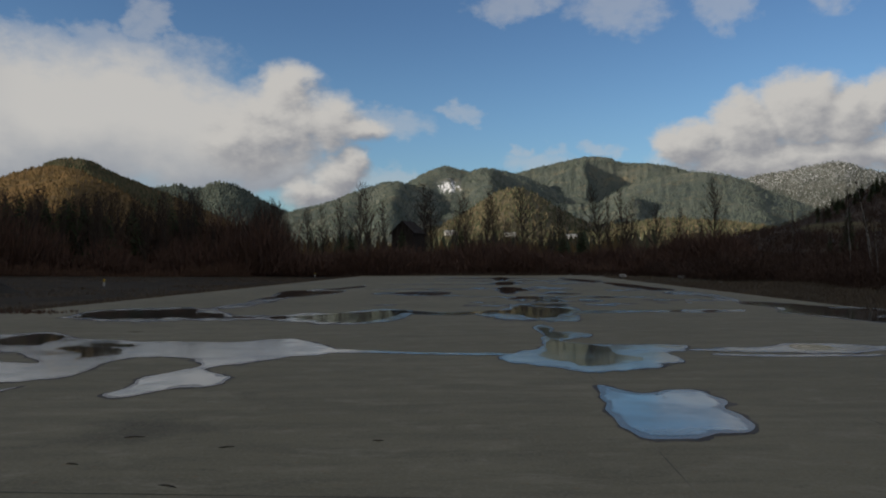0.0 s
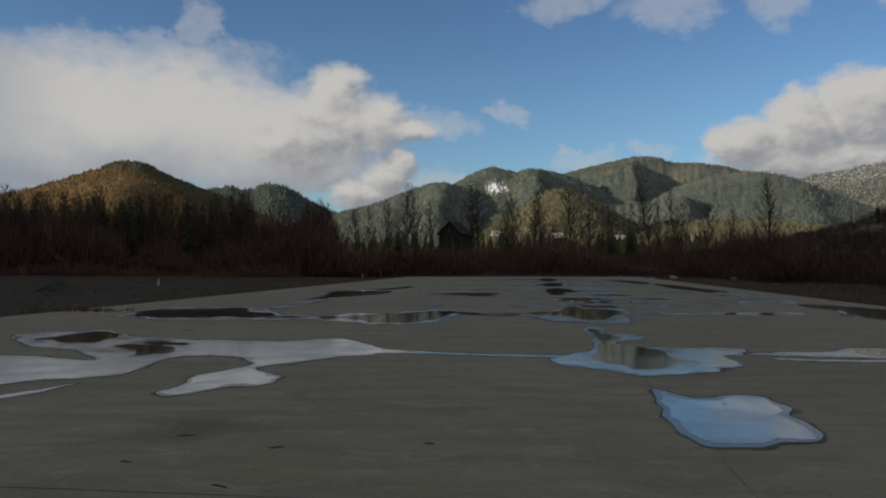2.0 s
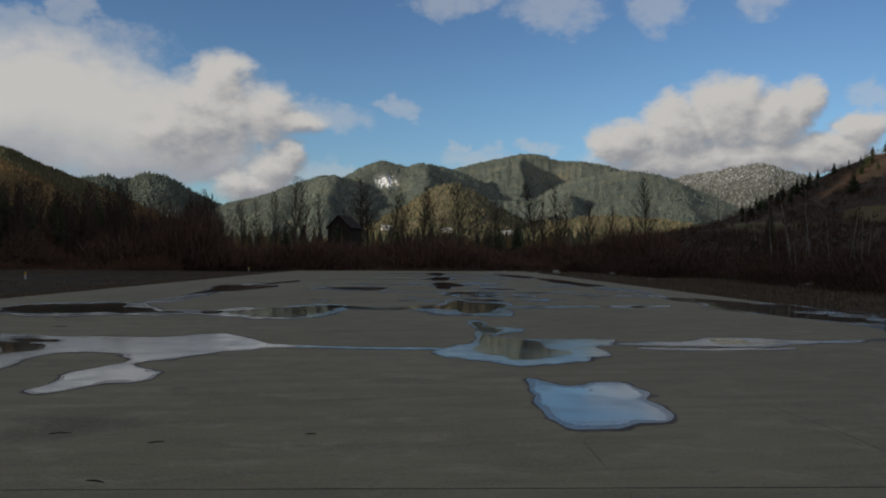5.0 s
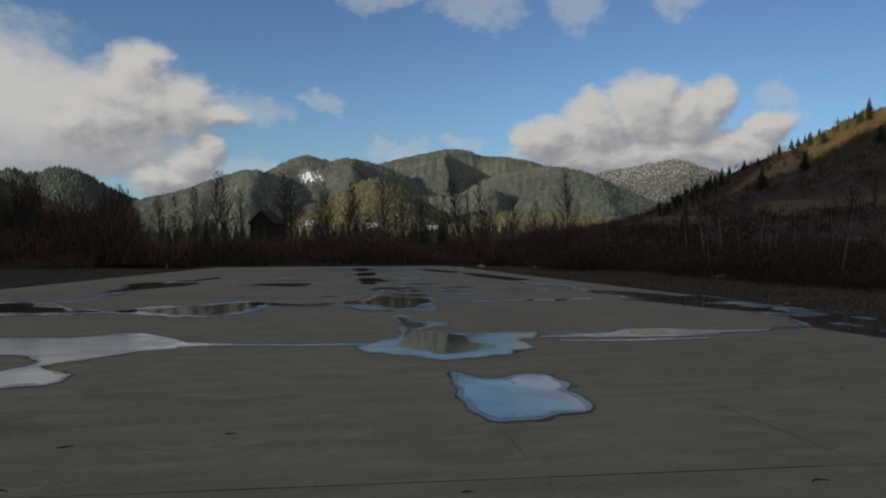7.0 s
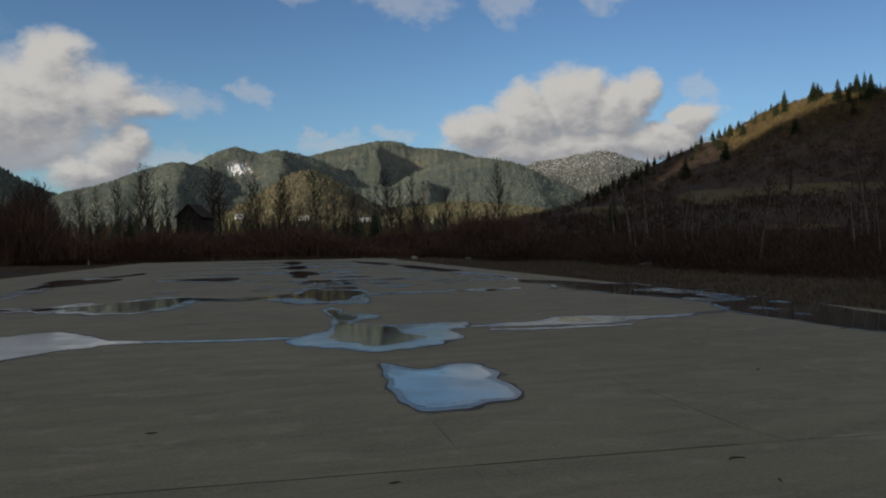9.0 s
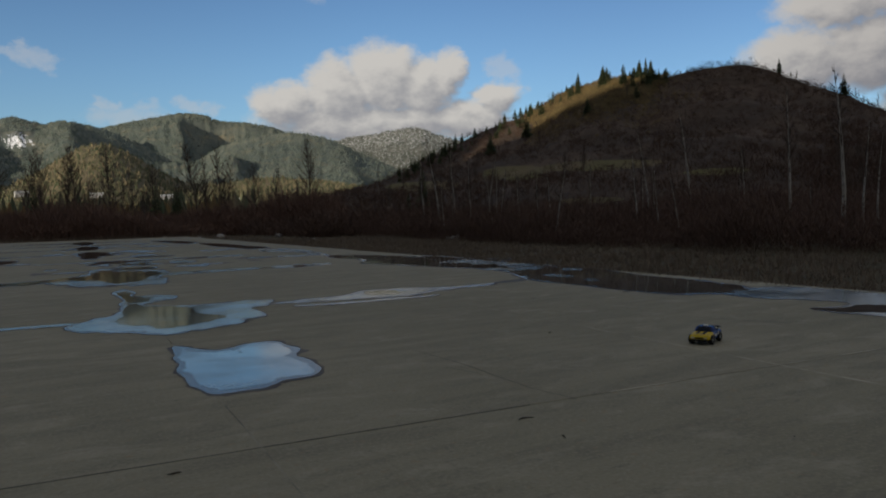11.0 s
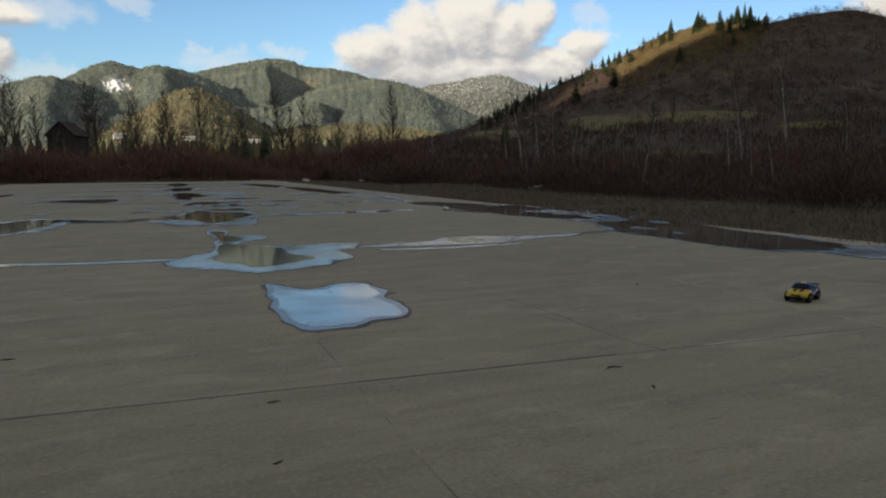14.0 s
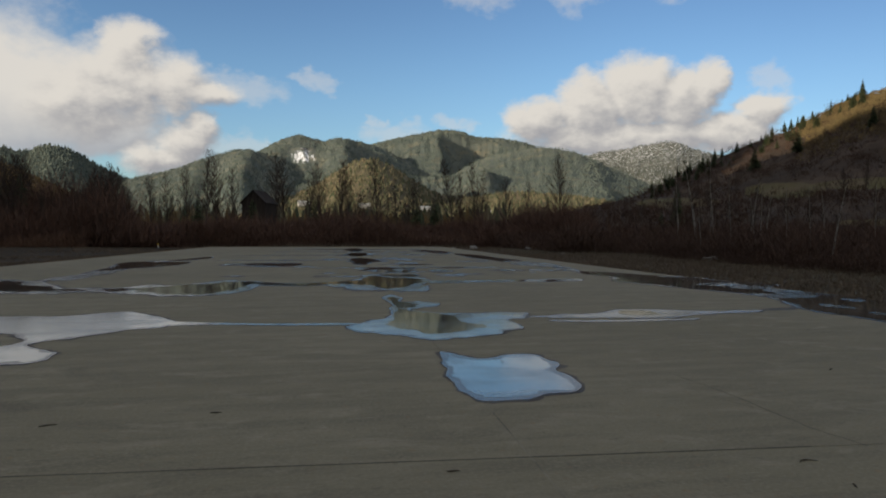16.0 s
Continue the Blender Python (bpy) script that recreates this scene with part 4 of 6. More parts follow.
# meadows on the hillside: bearing, height above the eye's level, half widths, in degrees
MEADOWS = [(35.6, 3.05, 2.8, 0.6), (41.8, 3.4, 4.6, 0.42), (41.3, 0.85, 2.6, 0.22), (28.5, 2.3, 3.0, 0.4), (50.0, 2.6, 2.6, 0.28)]


def right_paint(n, vector):
    sep = n.add("ShaderNodeSeparateXYZ")
    n.link(vector, sep.inputs[0])
    x, y, z = sep.outputs
    scrub = n.mix(n.ramp(n.noise(vector, 0.03, 7, 0.65).outputs["Fac"], 0.38, 0.62), (0.042, 0.030, 0.021), (0.068, 0.047, 0.032))
    scrub = n.mix(n.ramp(n.noise(vector, 0.25, 5, 0.65).outputs["Fac"], 0.5, 0.7, 0, 0.6), scrub, (0.018, 0.014, 0.010))
    meadow = n.mix(n.ramp(n.noise(vector, 0.05, 6, 0.6).outputs["Fac"], 0.35, 0.65), (0.088, 0.080, 0.032), (0.098, 0.074, 0.040))
    flat = n.math("SQRT", n.math("ADD", n.math("MULTIPLY", x, x), n.math("MULTIPLY", y, y)))
    wob = n.math("MULTIPLY", n.math("SUBTRACT", n.noise(vector, 0.05, 5, 0.65).outputs["Fac"], 0.5), 1.6)
    az = n.math("MULTIPLY", n.math("ARCTAN2", x, y), 180 / math.pi)
    el = n.math("MULTIPLY", n.math("ARCTAN2", n.math("SUBTRACT", z, EYE_Z), flat), 180 / math.pi)
    total = None
    for a0, e0, wa, we in MEADOWS:
        da = n.math("DIVIDE", n.math("SUBTRACT", az, a0), wa)
        de = n.math("DIVIDE", n.math("SUBTRACT", el, e0), we)
        v = n.math("SUBTRACT", 1.0, n.math("ADD", n.math("MULTIPLY", da, da), n.math("MULTIPLY", de, de)))
        total = v if total is None else n.math("MAXIMUM", total, v)
    return n.mix(n.ramp(n.math("ADD", total, wob), 0.0, 0.25), scrub, meadow)


right_h = ridge("right_hill", "steep brown hill with meadow patches and bare scrub", RIGHT, 62, 420, 640,
                material("right_slope", right_paint, 0.95, 0.5, 0.6), power=1.75, spur=0.07, spur_scale=5, n_az=240, n_r=70, seed=17, base=-1.2)

# Unseen ridge added to shade the yard, notched to let sun onto the crest.
SHADE_RIDGE = [(-178, 6), (-165, 20), (-150, 26.5), (-135, 27.3), (-120, 27.6), (-108, 28.5), (-97, 29.5), (-94.4, 29), (-93.0, 23), (-91.8, 12), (-86.5, 5), (-83.8, 9), (-82.3, 24), (-79, 21), (-76, 7), (-71, 3), (-64, 1)]
ridge("wooded_ridge", "unseen ridge added to shade the yard and hillside", SHADE_RIDGE, 150, 480, 760,
                 material("shade_ridge_slope", slope_paint((0.05, 0.045, 0.028), (0.07, 0.06, 0.036), (0.045, 0.05, 0.03), 0.03), 0.95), power=1.2, spur=0.05, seed=19, n_az=120, n_r=40)


# ---- plants ----
def stand(az, r):
    """The place on the ground or hillside at a bearing and distance."""
    a = radians(az)
    x, y = r * math.sin(a), r * math.cos(a)
    z = ground_height(x, y)
    if 9 <= az <= 110 and 62 <= r <= 640:
        z = max(z, right_h(az, r))
    return Vector((x, y, z))


def tube(verts, faces, path, radii, sides=3):
    """A tapered stem along a path, added to the lists."""
    first = len(verts)
    for i, (p, rad) in enumerate(zip(path, radii)):
        d = (path[min(i + 1, len(path) - 1)] - path[max(i - 1, 0)]).normalized()
        a = d.cross(Vector((0.3, 0.9, 0.1))).normalized()
        b = d.cross(a)
        for k in range(sides):
            t = 2 * math.pi * k / sides
            verts.append(p + (a * math.cos(t) + b * math.sin(t)) * rad)
    for i in range(len(path) - 1):
        for k in range(sides):
            p, q = first + i * sides + k, first + i * sides + (k + 1) % sides
            faces.append((p, q, q + sides, p + sides))


def limb(rnd, start, way, length, bits, droop=0.0, crook=0.25):
    path, d = [start.copy()], way.normalized()
    for _ in range(bits):
        d = (d + Vector((rnd.gauss(0, crook), rnd.gauss(0, crook), rnd.gauss(0, crook) * 0.6 + 0.12 - droop)) * 0.6).normalized()
        path.append(path[-1] + d * (length / bits))
    return path


def bare_tree(seed, height, spread, bark, bare_stem=0.3, stems=24, lean=0.04, twig=1.0, girth=0.0125):
    """A leafless tree: one trunk, and a crown of limbs, boughs and twigs."""
    rnd = random.Random(seed)
    root = new("bare_tree")
    tv, tf, cv, cf = [], [], [], []
    trunk = limb(rnd, Vector((0, 0, -0.3)), Vector((rnd.gauss(0, lean), rnd.gauss(0, lean), 1)), height + 0.3, 9, -0.18, 0.07)
    r0 = height * girth
    tube(tv, tf, trunk, [r0 * (1 - 0.93 * i / 9) for i in range(10)], 6)
    for k in range(stems):
        t = bare_stem + (0.97 - bare_stem) * (k + rnd.random()) / stems
        i = min(int(t * 9), 8)
        p = trunk[i].lerp(trunk[i + 1], t * 9 - i)
        turn = k * 2.4 + rnd.uniform(-0.5, 0.5)
        up = rnd.uniform(0.8, 1.8)
        length = height * spread * (1.15 - t) * rnd.uniform(0.6, 1.15)
        bough = limb(rnd, p, Vector((math.cos(turn), math.sin(turn), up)), length, 4, 0, 0.09)
        rr = r0 * (1 - 0.93 * t) * 0.55
        tube(cv, cf, bough, [rr * (1 - 0.75 * j / 4) + 0.014 * twig for j in range(5)])
        for j in range(6):
            q = bough[1 + j % 4]
            d = (bough[min(2 + j % 4, 4)] - bough[j % 4]).normalized() + Vector((rnd.gauss(0, 0.6), rnd.gauss(0, 0.6), rnd.gauss(0.25, 0.4)))
            small = limb(rnd, q, d, length * rnd.uniform(0.28, 0.5), 2, 0, 0.3)
            tube(cv, cf, small, [0.022 * twig, 0.018 * twig, 0.012 * twig])
            for _ in range(3):
                d2 = (small[2] - small[0]).normalized() + Vector((rnd.gauss(0, 0.7), rnd.gauss(0, 0.7), rnd.gauss(0.2, 0.5)))
                s0 = small[rnd.choice((1, 2))]
                e0 = s0 + d2.normalized() * length * rnd.uniform(0.14, 0.26)
                b = len(cv)
                side = Vector((rnd.gauss(0, 1), rnd.gauss(0, 1), 0)).normalized() * 0.017 * twig
                cv.extend((s0 - side, s0 + side, e0))
                cf.append((b, b + 1, b + 2))
    part("trunk", mesh_from("trunk", tv, tf, bark, True), bark, root)
    part("crown", mesh_from("crown", cv, cf, TWIGS), TWIGS, root)
    return root


def conifer(seed, height, width, tiers=28, ragged=0.35):
    """A fir: trunk, and drooping sprays of needles in whorls."""
    rnd = random.Random(seed)
    root = new("fir_tree")
    tv, tf, cv, cf = [], [], [], []
    tube(tv, tf, [Vector((0, 0, -0.3)), Vector((0, 0, height * 0.5)), Vector((0, 0, height))], [height * 0.016, height * 0.010, 0.015], 6)
    for k in range(tiers):
        t = 0.07 + 0.92 * k / tiers
        z = t * height
        reach = width * 0.5 * (1 - t) ** 0.85 * rnd.uniform(0.8, 1.1) + 0.08
        for j in range(9):
            if rnd.random() < 0.10:
                continue
            turn = j * 0.698 + k * 0.37 + rnd.uniform(-0.25, 0.25)
            far = reach * rnd.uniform(1 - ragged, 1.1)
            out = Vector((math.cos(turn), math.sin(turn), 0))
            side = Vector((-out.y, out.x, 0))
            base, lift = Vector((0, 0, z + rnd.uniform(-0.3, 0.3) * height / tiers)), far * rnd.uniform(0.05, 0.25)
            pts = [base, base + out * far * 0.55 + Vector((0, 0, lift * 0.4)), base + out * far + Vector((0, 0, -far * 0.18))]
            wide = far * rnd.uniform(0.20, 0.32)
            b = len(cv)
            cv.extend((pts[0], pts[1] + side * wide + Vector((0, 0, -far * 0.16)), pts[1] + Vector((0, 0, 0.04)), pts[1] - side * wide + Vector((0, 0, -far * 0.16)), pts[2]))
            cf.extend(((b, b + 1, b + 2), (b, b + 2, b + 3), (b + 1, b + 4, b + 2), (b + 3, b + 2, b + 4)))
            for sgn in (-1, 1):
                b = len(cv)
                q = base + out * far * 0.75
                cv.extend((base + out * far * 0.3, q + side * sgn * wide * 1.6 + Vector((0, 0, -far * 0.14)), q))
                cf.append((b, b + 1, b + 2))
    part("trunk", mesh_from("trunk", tv, tf, BARK), BARK, root)
    part("crown", mesh_from("crown", cv, cf, NEEDLES), NEEDLES, root)
    return root


def planted(protos, az, r, height, label, group, rnd, category="tree", sink=0.0):
    """A copy of one of the prototypes (object, own height), turned and scaled to the height."""
    ob, own = rnd.choice(protos)
    k = height / own
    m = Matrix.Translation(stand(az, r) - Vector((0, 0, sink))) @ Euler((0, 0, rnd.uniform(0, 6.28))).to_matrix().to_4x4()
    m = m @ Matrix.Diagonal((k * rnd.uniform(0.9, 1.15), k * rnd.uniform(0.9, 1.15), k, 1))
    return tagged(copy_thing(ob, m), label, category, group)


def tall(r, el, az):
    """The height of a tree whose top shows at an angle above the eye's level."""
    return r * math.tan(radians(el)) + EYE_Z - stand(az, r).z


rnd = random.Random(21)
POPLARS = [(bare_tree(100 + i, 16, (0.30, 0.34, 0.26, 0.38)[i], BARK, 0.25, 38, 0.05, 1.35, 0.0105), 16) for i in range(4)]
BIRCHES = [(bare_tree(200 + i, 10, 0.17, PALE_BARK, 0.42, 18, 0.1, 0.8, 0.0135), 10) for i in range(3)]
FIRS = [(conifer(300 + i, 12, (7.4, 9.0, 6.6)[i], 21, 0.4), 12) for i in range(3)]

# tall bare trees beyond the far end of the pavement
for az, el in ((-12.2, 4.9), (-11.6, 4.4), (-9.6, 4.2), (-8.4, 4.3), (-7.2, 4.9), (-5.9, 6.2), (-5.1, 5.9), (-3.9, 4.8), (-0.9, 6.2), (-0.4, 5.6), (1.4, 5.4), (2.2, 5.0),
               (3.9, 5.5), (4.5, 5.4), (6.6, 5.7), (8.2, 4.2), (9.3, 4.2), (12.3, 5.7), (12.9, 5.0), (14.0, 5.5), (14.4, 4.9), (16.2, 4.2), (17.6, 4.0), (20.2, 6.0)):
    r = rnd.uniform(168, 190)
    planted(POPLARS, az, r, tall(r, el, az), "tall bare winter tree at the edge of the thicket", "trees beyond the pavement", rnd)
for _ in range(22):
    az, r = rnd.uniform(-13, 17), rnd.uniform(150, 215)
    planted(POPLARS, az, r, tall(r, rnd.uniform(2.2, 3.4), az), "young bare tree among brown brush", "trees beyond the pavement", rnd)
for az, el in ((-2.6, 2.7), (1.9, 2.9), (9.5, 2.5), (19.4, 2.9), (10.9, 2.6), (-6.4, 2.8)):
    planted(FIRS, az, 150, tall(150, el, az), "small dark evergreen among bare trees", "evergreens beyond the pavement", rnd)
# dense wood beside the gravel
for k in range(230):
    az, r = rnd.uniform(-46, -11), rnd.uniform(116, 152)
    el = rnd.uniform(2.2, 3.1) if -17.2 < az < -13.6 else rnd.uniform(3.5, 4.7) if az > -13.6 else rnd.uniform(3.6, 5.3)
    if rnd.random() < 0.72 or az > -17.2:
        planted(POPLARS, az, r, tall(r, el, az), "bare tree in a dense dark wood", "trees of the dark wood", rnd)
    else:
        planted(FIRS, az, r, tall(r, el * 0.95, az), "dark evergreen in a dense dark wood", "trees of the dark wood", rnd)
# slender pale trunks before the hill
for az, r, el in ((38.9, 48, 4.2), (44.9, 52, 4.2), (45.8, 62, 6.1), (55.1, 50, 8.1), (58.2, 55, 9.2), (59.6, 50, 5.4), (60.4, 51, 4.6), (30.3, 78, 5.9), (31.2, 82, 5.0), (32.5, 80, 4.2),
                  (33.6, 84, 4.4), (34.4, 76, 3.8), (36.1, 70, 3.4), (41.5, 66, 3.6), (48.3, 120, 7.6), (52.0, 72, 4.4), (63.5, 66, 4.4), (66.5, 60, 3.4), (70.2, 55, 3.9), (28.9, 90, 5.0)):
    planted(BIRCHES, az, r, tall(r, el, az), "slender pale-barked bare tree in the thicket", "pale trees before the hill", rnd)
for k in range(44):
    az, r = rnd.uniform(57, 84), rnd.uniform(80, 260)
    planted(POPLARS, az, r, rnd.uniform(4.5, 8.5), "small bare tree in the scrub on the slope", "bare trees on the hillside", rnd)
for k in range(26):
    az, r = rnd.uniform(26, 56), rnd.uniform(100, 400)
    planted(POPLARS, az, r, rnd.uniform(4, 8), "small bare tree in the scrub on the slope", "bare trees on the hillside", rnd)
for k in range(34):
    az = rnd.uniform(52, 77)
    planted(POPLARS, az, rnd.uniform(398, 422), rnd.uniform(3.5, 8), "small bare tree on the skyline of the hill", "bare trees on the hillside", rnd)
for k in range(26):
    p = slab(rnd.uniform(26, 52), rnd.uniform(-4, 74))
    planted(BIRCHES, math.degrees(math.atan2(p.x, p.y)), math.hypot(p.x, p.y), rnd.uniform(2.6, 6.0), "thin young pale-barked tree in the thicket", "pale trees before the hill", rnd)
# firs along the hill's crest and slope
for k in range(84):
    az = rnd.choice((36.8, 37.6, 38.6, 39.3, 39.9, 40.5, 42.0, 42.3, 44.0, 44.4, 44.9, 45.3, 45.7, 46.1, 46.7)) + rnd.gauss(0, 0.22)
    planted(FIRS, az, rnd.uniform(385, 424), (3.0 + 8.5 * rnd.random() ** 1.6) * (0.75 if az < 40 else 1.0), "evergreen on the sunlit hill crest", "evergreens on the hill", rnd)
for k in range(70):
    az = rnd.uniform(26.5, 37)
    planted(FIRS, az, rnd.uniform(350, 424), rnd.uniform(3, 6.5), "evergreen on the dark shoulder of the hill", "evergreens on the hill", rnd)
for az, r, h in ((28.7, 150, 8.5), (27.6, 150, 4), (54.0, 415, 8), (57.9, 415, 11), (60.5, 415, 7), (63.0, 415, 9), (68.4, 300, 8), (69.6, 300, 6), (70.2, 290, 6), (72.0, 260, 5), (73.1, 250, 6),
                 (33.8, 300, 9), (36.5, 330, 9), (41.0, 330, 8), (44.5, 350, 9), (18.0, 175, 5)):
    planted(FIRS, az, r, h, "dark evergreen standing on the hillside", "evergreens on the hill", rnd)
big = conifer(77, 13.5, 8.0, 50, 0.6)
big.matrix_basis = Matrix.Translation(stand(78.2, 92))
tagged(big, "large dark fir standing beside the yard", "tree")
for ob, _ in POPLARS + BIRCHES + FIRS:
    # the patterns themselves stand in the wood out beyond the gravel
    kind = "bare tree in a dense dark wood" if ob.name.startswith("bare") else "dark evergreen in a dense dark wood"
    ob.matrix_basis = Matrix.Translation(stand(rnd.uniform(-44, -34), rnd.uniform(135, 160)))
    tagged(ob, kind, "tree", "trees of the dark wood")


def stems(name, label, places, count, low, high, width, mat, seed, blades=5, spread=0.35, category="brush", uneven=0.6):
    """A thicket or sward of thin upright shoots, one object; places(rnd) gives a spot on the ground."""
    rnd, rng = random.Random(seed), np.random.default_rng(seed)
    spots, heights = [], []
    for _ in range(count):
        p = places(rnd)
        spots.append(p)
        heights.append(rnd.uniform(low, high) * (1.45 if rnd.random() < 0.07 else 1.0) * max(0.35, 0.95 + uneven * (noise.noise(Vector((p.x * 0.09, p.y * 0.09, seed))) + 0.6 * noise.noise(Vector((p.x * 0.31, p.y * 0.31, seed))))))
    P, H = np.repeat(np.array(spots), blades, 0), np.repeat(heights, blades)[:, None]
    n = len(P)
    foot = P + np.c_[rng.normal(0, 0.5, (n, 2)), np.zeros(n)] * H * 0.5
    tip = foot + np.c_[rng.normal(0, spread, (n, 2)), np.ones(n)] * H * rng.uniform(0.55, 1.1, (n, 1))
    a = rng.uniform(0, 3.14, n)
    side = np.c_[np.cos(a), np.sin(a), np.zeros(n)] * width * rng.uniform(0.8, 2.0, (n, 1))
    ob = new(name, tri_mesh(name, np.stack((foot - side, foot + side, tip), 1), mat))
    tagged(ob, label, category, kind="stuff")


def brush(name, label, places, count, low, high, width, mat, seed, twigs=14, category="brush", uneven=0.7, round_top=0.6, rise=1.0):
    """Leafless bushes, one object: rounded clumps of crossing twigs; places(rnd) gives a spot on the ground."""
    rnd, rng = random.Random(seed), np.random.default_rng(seed)
    spots, heights = [], []
    for _ in range(count):
        p = places(rnd)
        swell = noise.noise(Vector((p.x * 0.06, p.y * 0.06, seed))) + 0.7 * noise.noise(Vector((p.x * 0.23, p.y * 0.23, seed)))
        spots.append(p)
        heights.append(rnd.uniform(low, high) * max(0.35, 0.9 + uneven * swell))
    P, H = np.repeat(np.array(spots), twigs, 0), np.repeat(heights, twigs)[:, None]
    n = len(P)
    a, t = rng.uniform(0, 6.283, n), rng.random(n) ** 0.8
    reach = H[:, 0] * round_top * np.sqrt(rng.random(n)) * np.sqrt(np.maximum(0.05, 1 - (t * 0.95) ** 2))
    foot = P + np.c_[reach * np.cos(a), reach * np.sin(a), t * H[:, 0] * 0.75]
    way = np.c_[rng.normal(np.cos(a) * 0.4, 0.5), rng.normal(np.sin(a) * 0.4, 0.5), rng.uniform(0.35, 1.5, n) * rise]
    way /= np.linalg.norm(way, axis=1)[:, None]
    tip = foot + way * H * rng.uniform(0.18, 0.42, (n, 1))
    turn = rng.uniform(0, 3.14, n)
    side = np.c_[np.cos(turn), np.sin(turn), rng.uniform(-0.5, 0.5, n)] * width * rng.uniform(0.6, 1.8, (n, 1))
    ob = new(name, tri_mesh(name, np.stack((foot - side, foot + side, tip), 1), mat))
    tagged(ob, label, category, kind="stuff")


def undergrowth(name, label, az0, az1, r0, r1, tall_at, mat, seed, step=0.35):
    """An opaque filler inside a thicket: a lumpy body under the loose twigs; tall_at(az) gives its height."""
    azs = np.arange(az0, az1 + step, step)
    rows = 9
    verts = []
    for i in range(rows):
        q = i / (rows - 1)
        swell = min(1.0, q * 3.2) if q < 0.8 else max(0.0, (1 - q) / 0.2)
        for az in azs:
            a = radians(float(az))
            r = r0 + (r1 - r0) * q + 2.0 * noise.noise(Vector((az * 0.5, q * 3, seed)))
            p = stand(float(az), r)
            lump = 0.75 + 0.35 * noise.noise(Vector((az * 0.8, q * 4, seed))) + 0.3 * noise.noise(Vector((az * 2.3, q * 7, seed + 2)))
            verts.append((p.x, p.y, p.z - 0.3 + tall_at(float(az)) * swell * lump))
    ob = new(name, mesh_from(name, verts, grid_faces(rows, len(azs)), mat, True))
    tagged(ob, label, "brush", kind="stuff")


# An opaque underlayer in a darker copy of the thicket colours.
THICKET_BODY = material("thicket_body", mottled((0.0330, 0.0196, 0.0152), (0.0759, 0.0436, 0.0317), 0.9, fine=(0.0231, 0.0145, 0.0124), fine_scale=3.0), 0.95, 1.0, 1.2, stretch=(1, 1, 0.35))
undergrowth("thicket_body", "opaque dark filler under the twigs of the thicket", -15, 24, 122, 150, lambda az: 3.7 if az < 14 else max(2.4, 3.7 - 0.3 * (az - 14)), THICKET_BODY, 61)
undergrowth("thicket_body", "opaque dark filler under the brush below the wood", -50, -13, 118, 150, lambda az: 6.6, THICKET_BODY, 62)


def far_band(rnd):
    az = rnd.uniform(-14, 22)
    return stand(az, rnd.uniform(114, 150)) - Vector((0, 0, 0.1))


def wood_floor(rnd):
    az = rnd.uniform(-46, -12)
    return stand(az, rnd.uniform(112, 148)) - Vector((0, 0, 0.1))


def hill_foot(rnd):
    while True:
        v = rnd.uniform(-14, 60)
        u = 23.5 + rnd.random() ** 1.5 * 34 + 0.4 * noise.noise(Vector((v * 0.2, 0, 0))) * 4
        p = slab(u, v)
        # clear ground before the shed
        if not (66.5 < math.degrees(math.atan2(p.x, p.y)) < 72.3 and math.hypot(p.x, p.y) < 49) or rnd.random() < 0.6:
            break
    return Vector((p.x, p.y, max(stand(math.degrees(math.atan2(p.x, p.y)), math.hypot(p.x, p.y)).z, -0.1) - 0.05))


def hill_toe(rnd):
    v = rnd.uniform(34, 76)
    p = slab(24.5 + rnd.random() ** 1.3 * 34, v)
    return Vector((p.x, p.y, stand(math.degrees(math.atan2(p.x, p.y)), math.hypot(p.x, p.y)).z - 0.05))


def hill_toe_far(rnd):
    p = slab(21.5 + rnd.random() ** 1.3 * 34, rnd.uniform(74, 128))
    return Vector((p.x, p.y, stand(math.degrees(math.atan2(p.x, p.y)), math.hypot(p.x, p.y)).z - 0.05))


def verge(rnd):
    v = rnd.uniform(6.1, 70) if rnd.random() < 0.85 else rnd.uniform(70, 112)
    p = slab((12.75 if v < 18 else 13.1) + 11.5 * rnd.random() ** 1.15 + 0.5 * noise.noise(Vector((v * 0.5, 3, 0))), v)
    return Vector((p.x, p.y, ground_height(p.x, p.y) - 0.03))


def far_verge(rnd):
    p = slab(rnd.uniform(-24, 18), rnd.uniform(111.5, 117))
    return Vector((p.x, p.y, ground_height(p.x, p.y) - 0.03))


def front_brush(rnd):
    if rnd.random() < 0.7:
        p = slab(rnd.uniform(-34, 22), rnd.uniform(115, 121))
    else:
        a = radians(rnd.uniform(-44, -14))
        r = rnd.uniform(107, 113)
        p = Vector((r * math.sin(a), r * math.cos(a), 0))
    return Vector((p.x, p.y, ground_height(p.x, p.y) - 0.05))


def west_verge(rnd):
    v = rnd.uniform(14, 112)
    p = slab(-20.1 - 2.2 * rnd.random() ** 2 * (1 + noise.noise(Vector((v * 0.3, 0, 5)))), v)
    return Vector((p.x, p.y, ground_height(p.x, p.y) - 0.03))


brush("thicket", "dense reddish-brown leafless thicket behind the pavement", far_band, 6500, 1.8, 4.6, 0.035, THICKET, 31, twigs=46, rise=1.1, uneven=1.0)
brush("thicket", "dark tangled undergrowth below the wood", wood_floor, 6000, 2.6, 7.4, 0.04, THICKET, 32, twigs=44, rise=1.3, uneven=0.9)
brush("thicket", "dense dark leafless brush at the foot of the hill", hill_foot, 9500, 0.5, 1.7, 0.010, SCRUB_LOW, 33, twigs=36, uneven=1.5, rise=1.0)
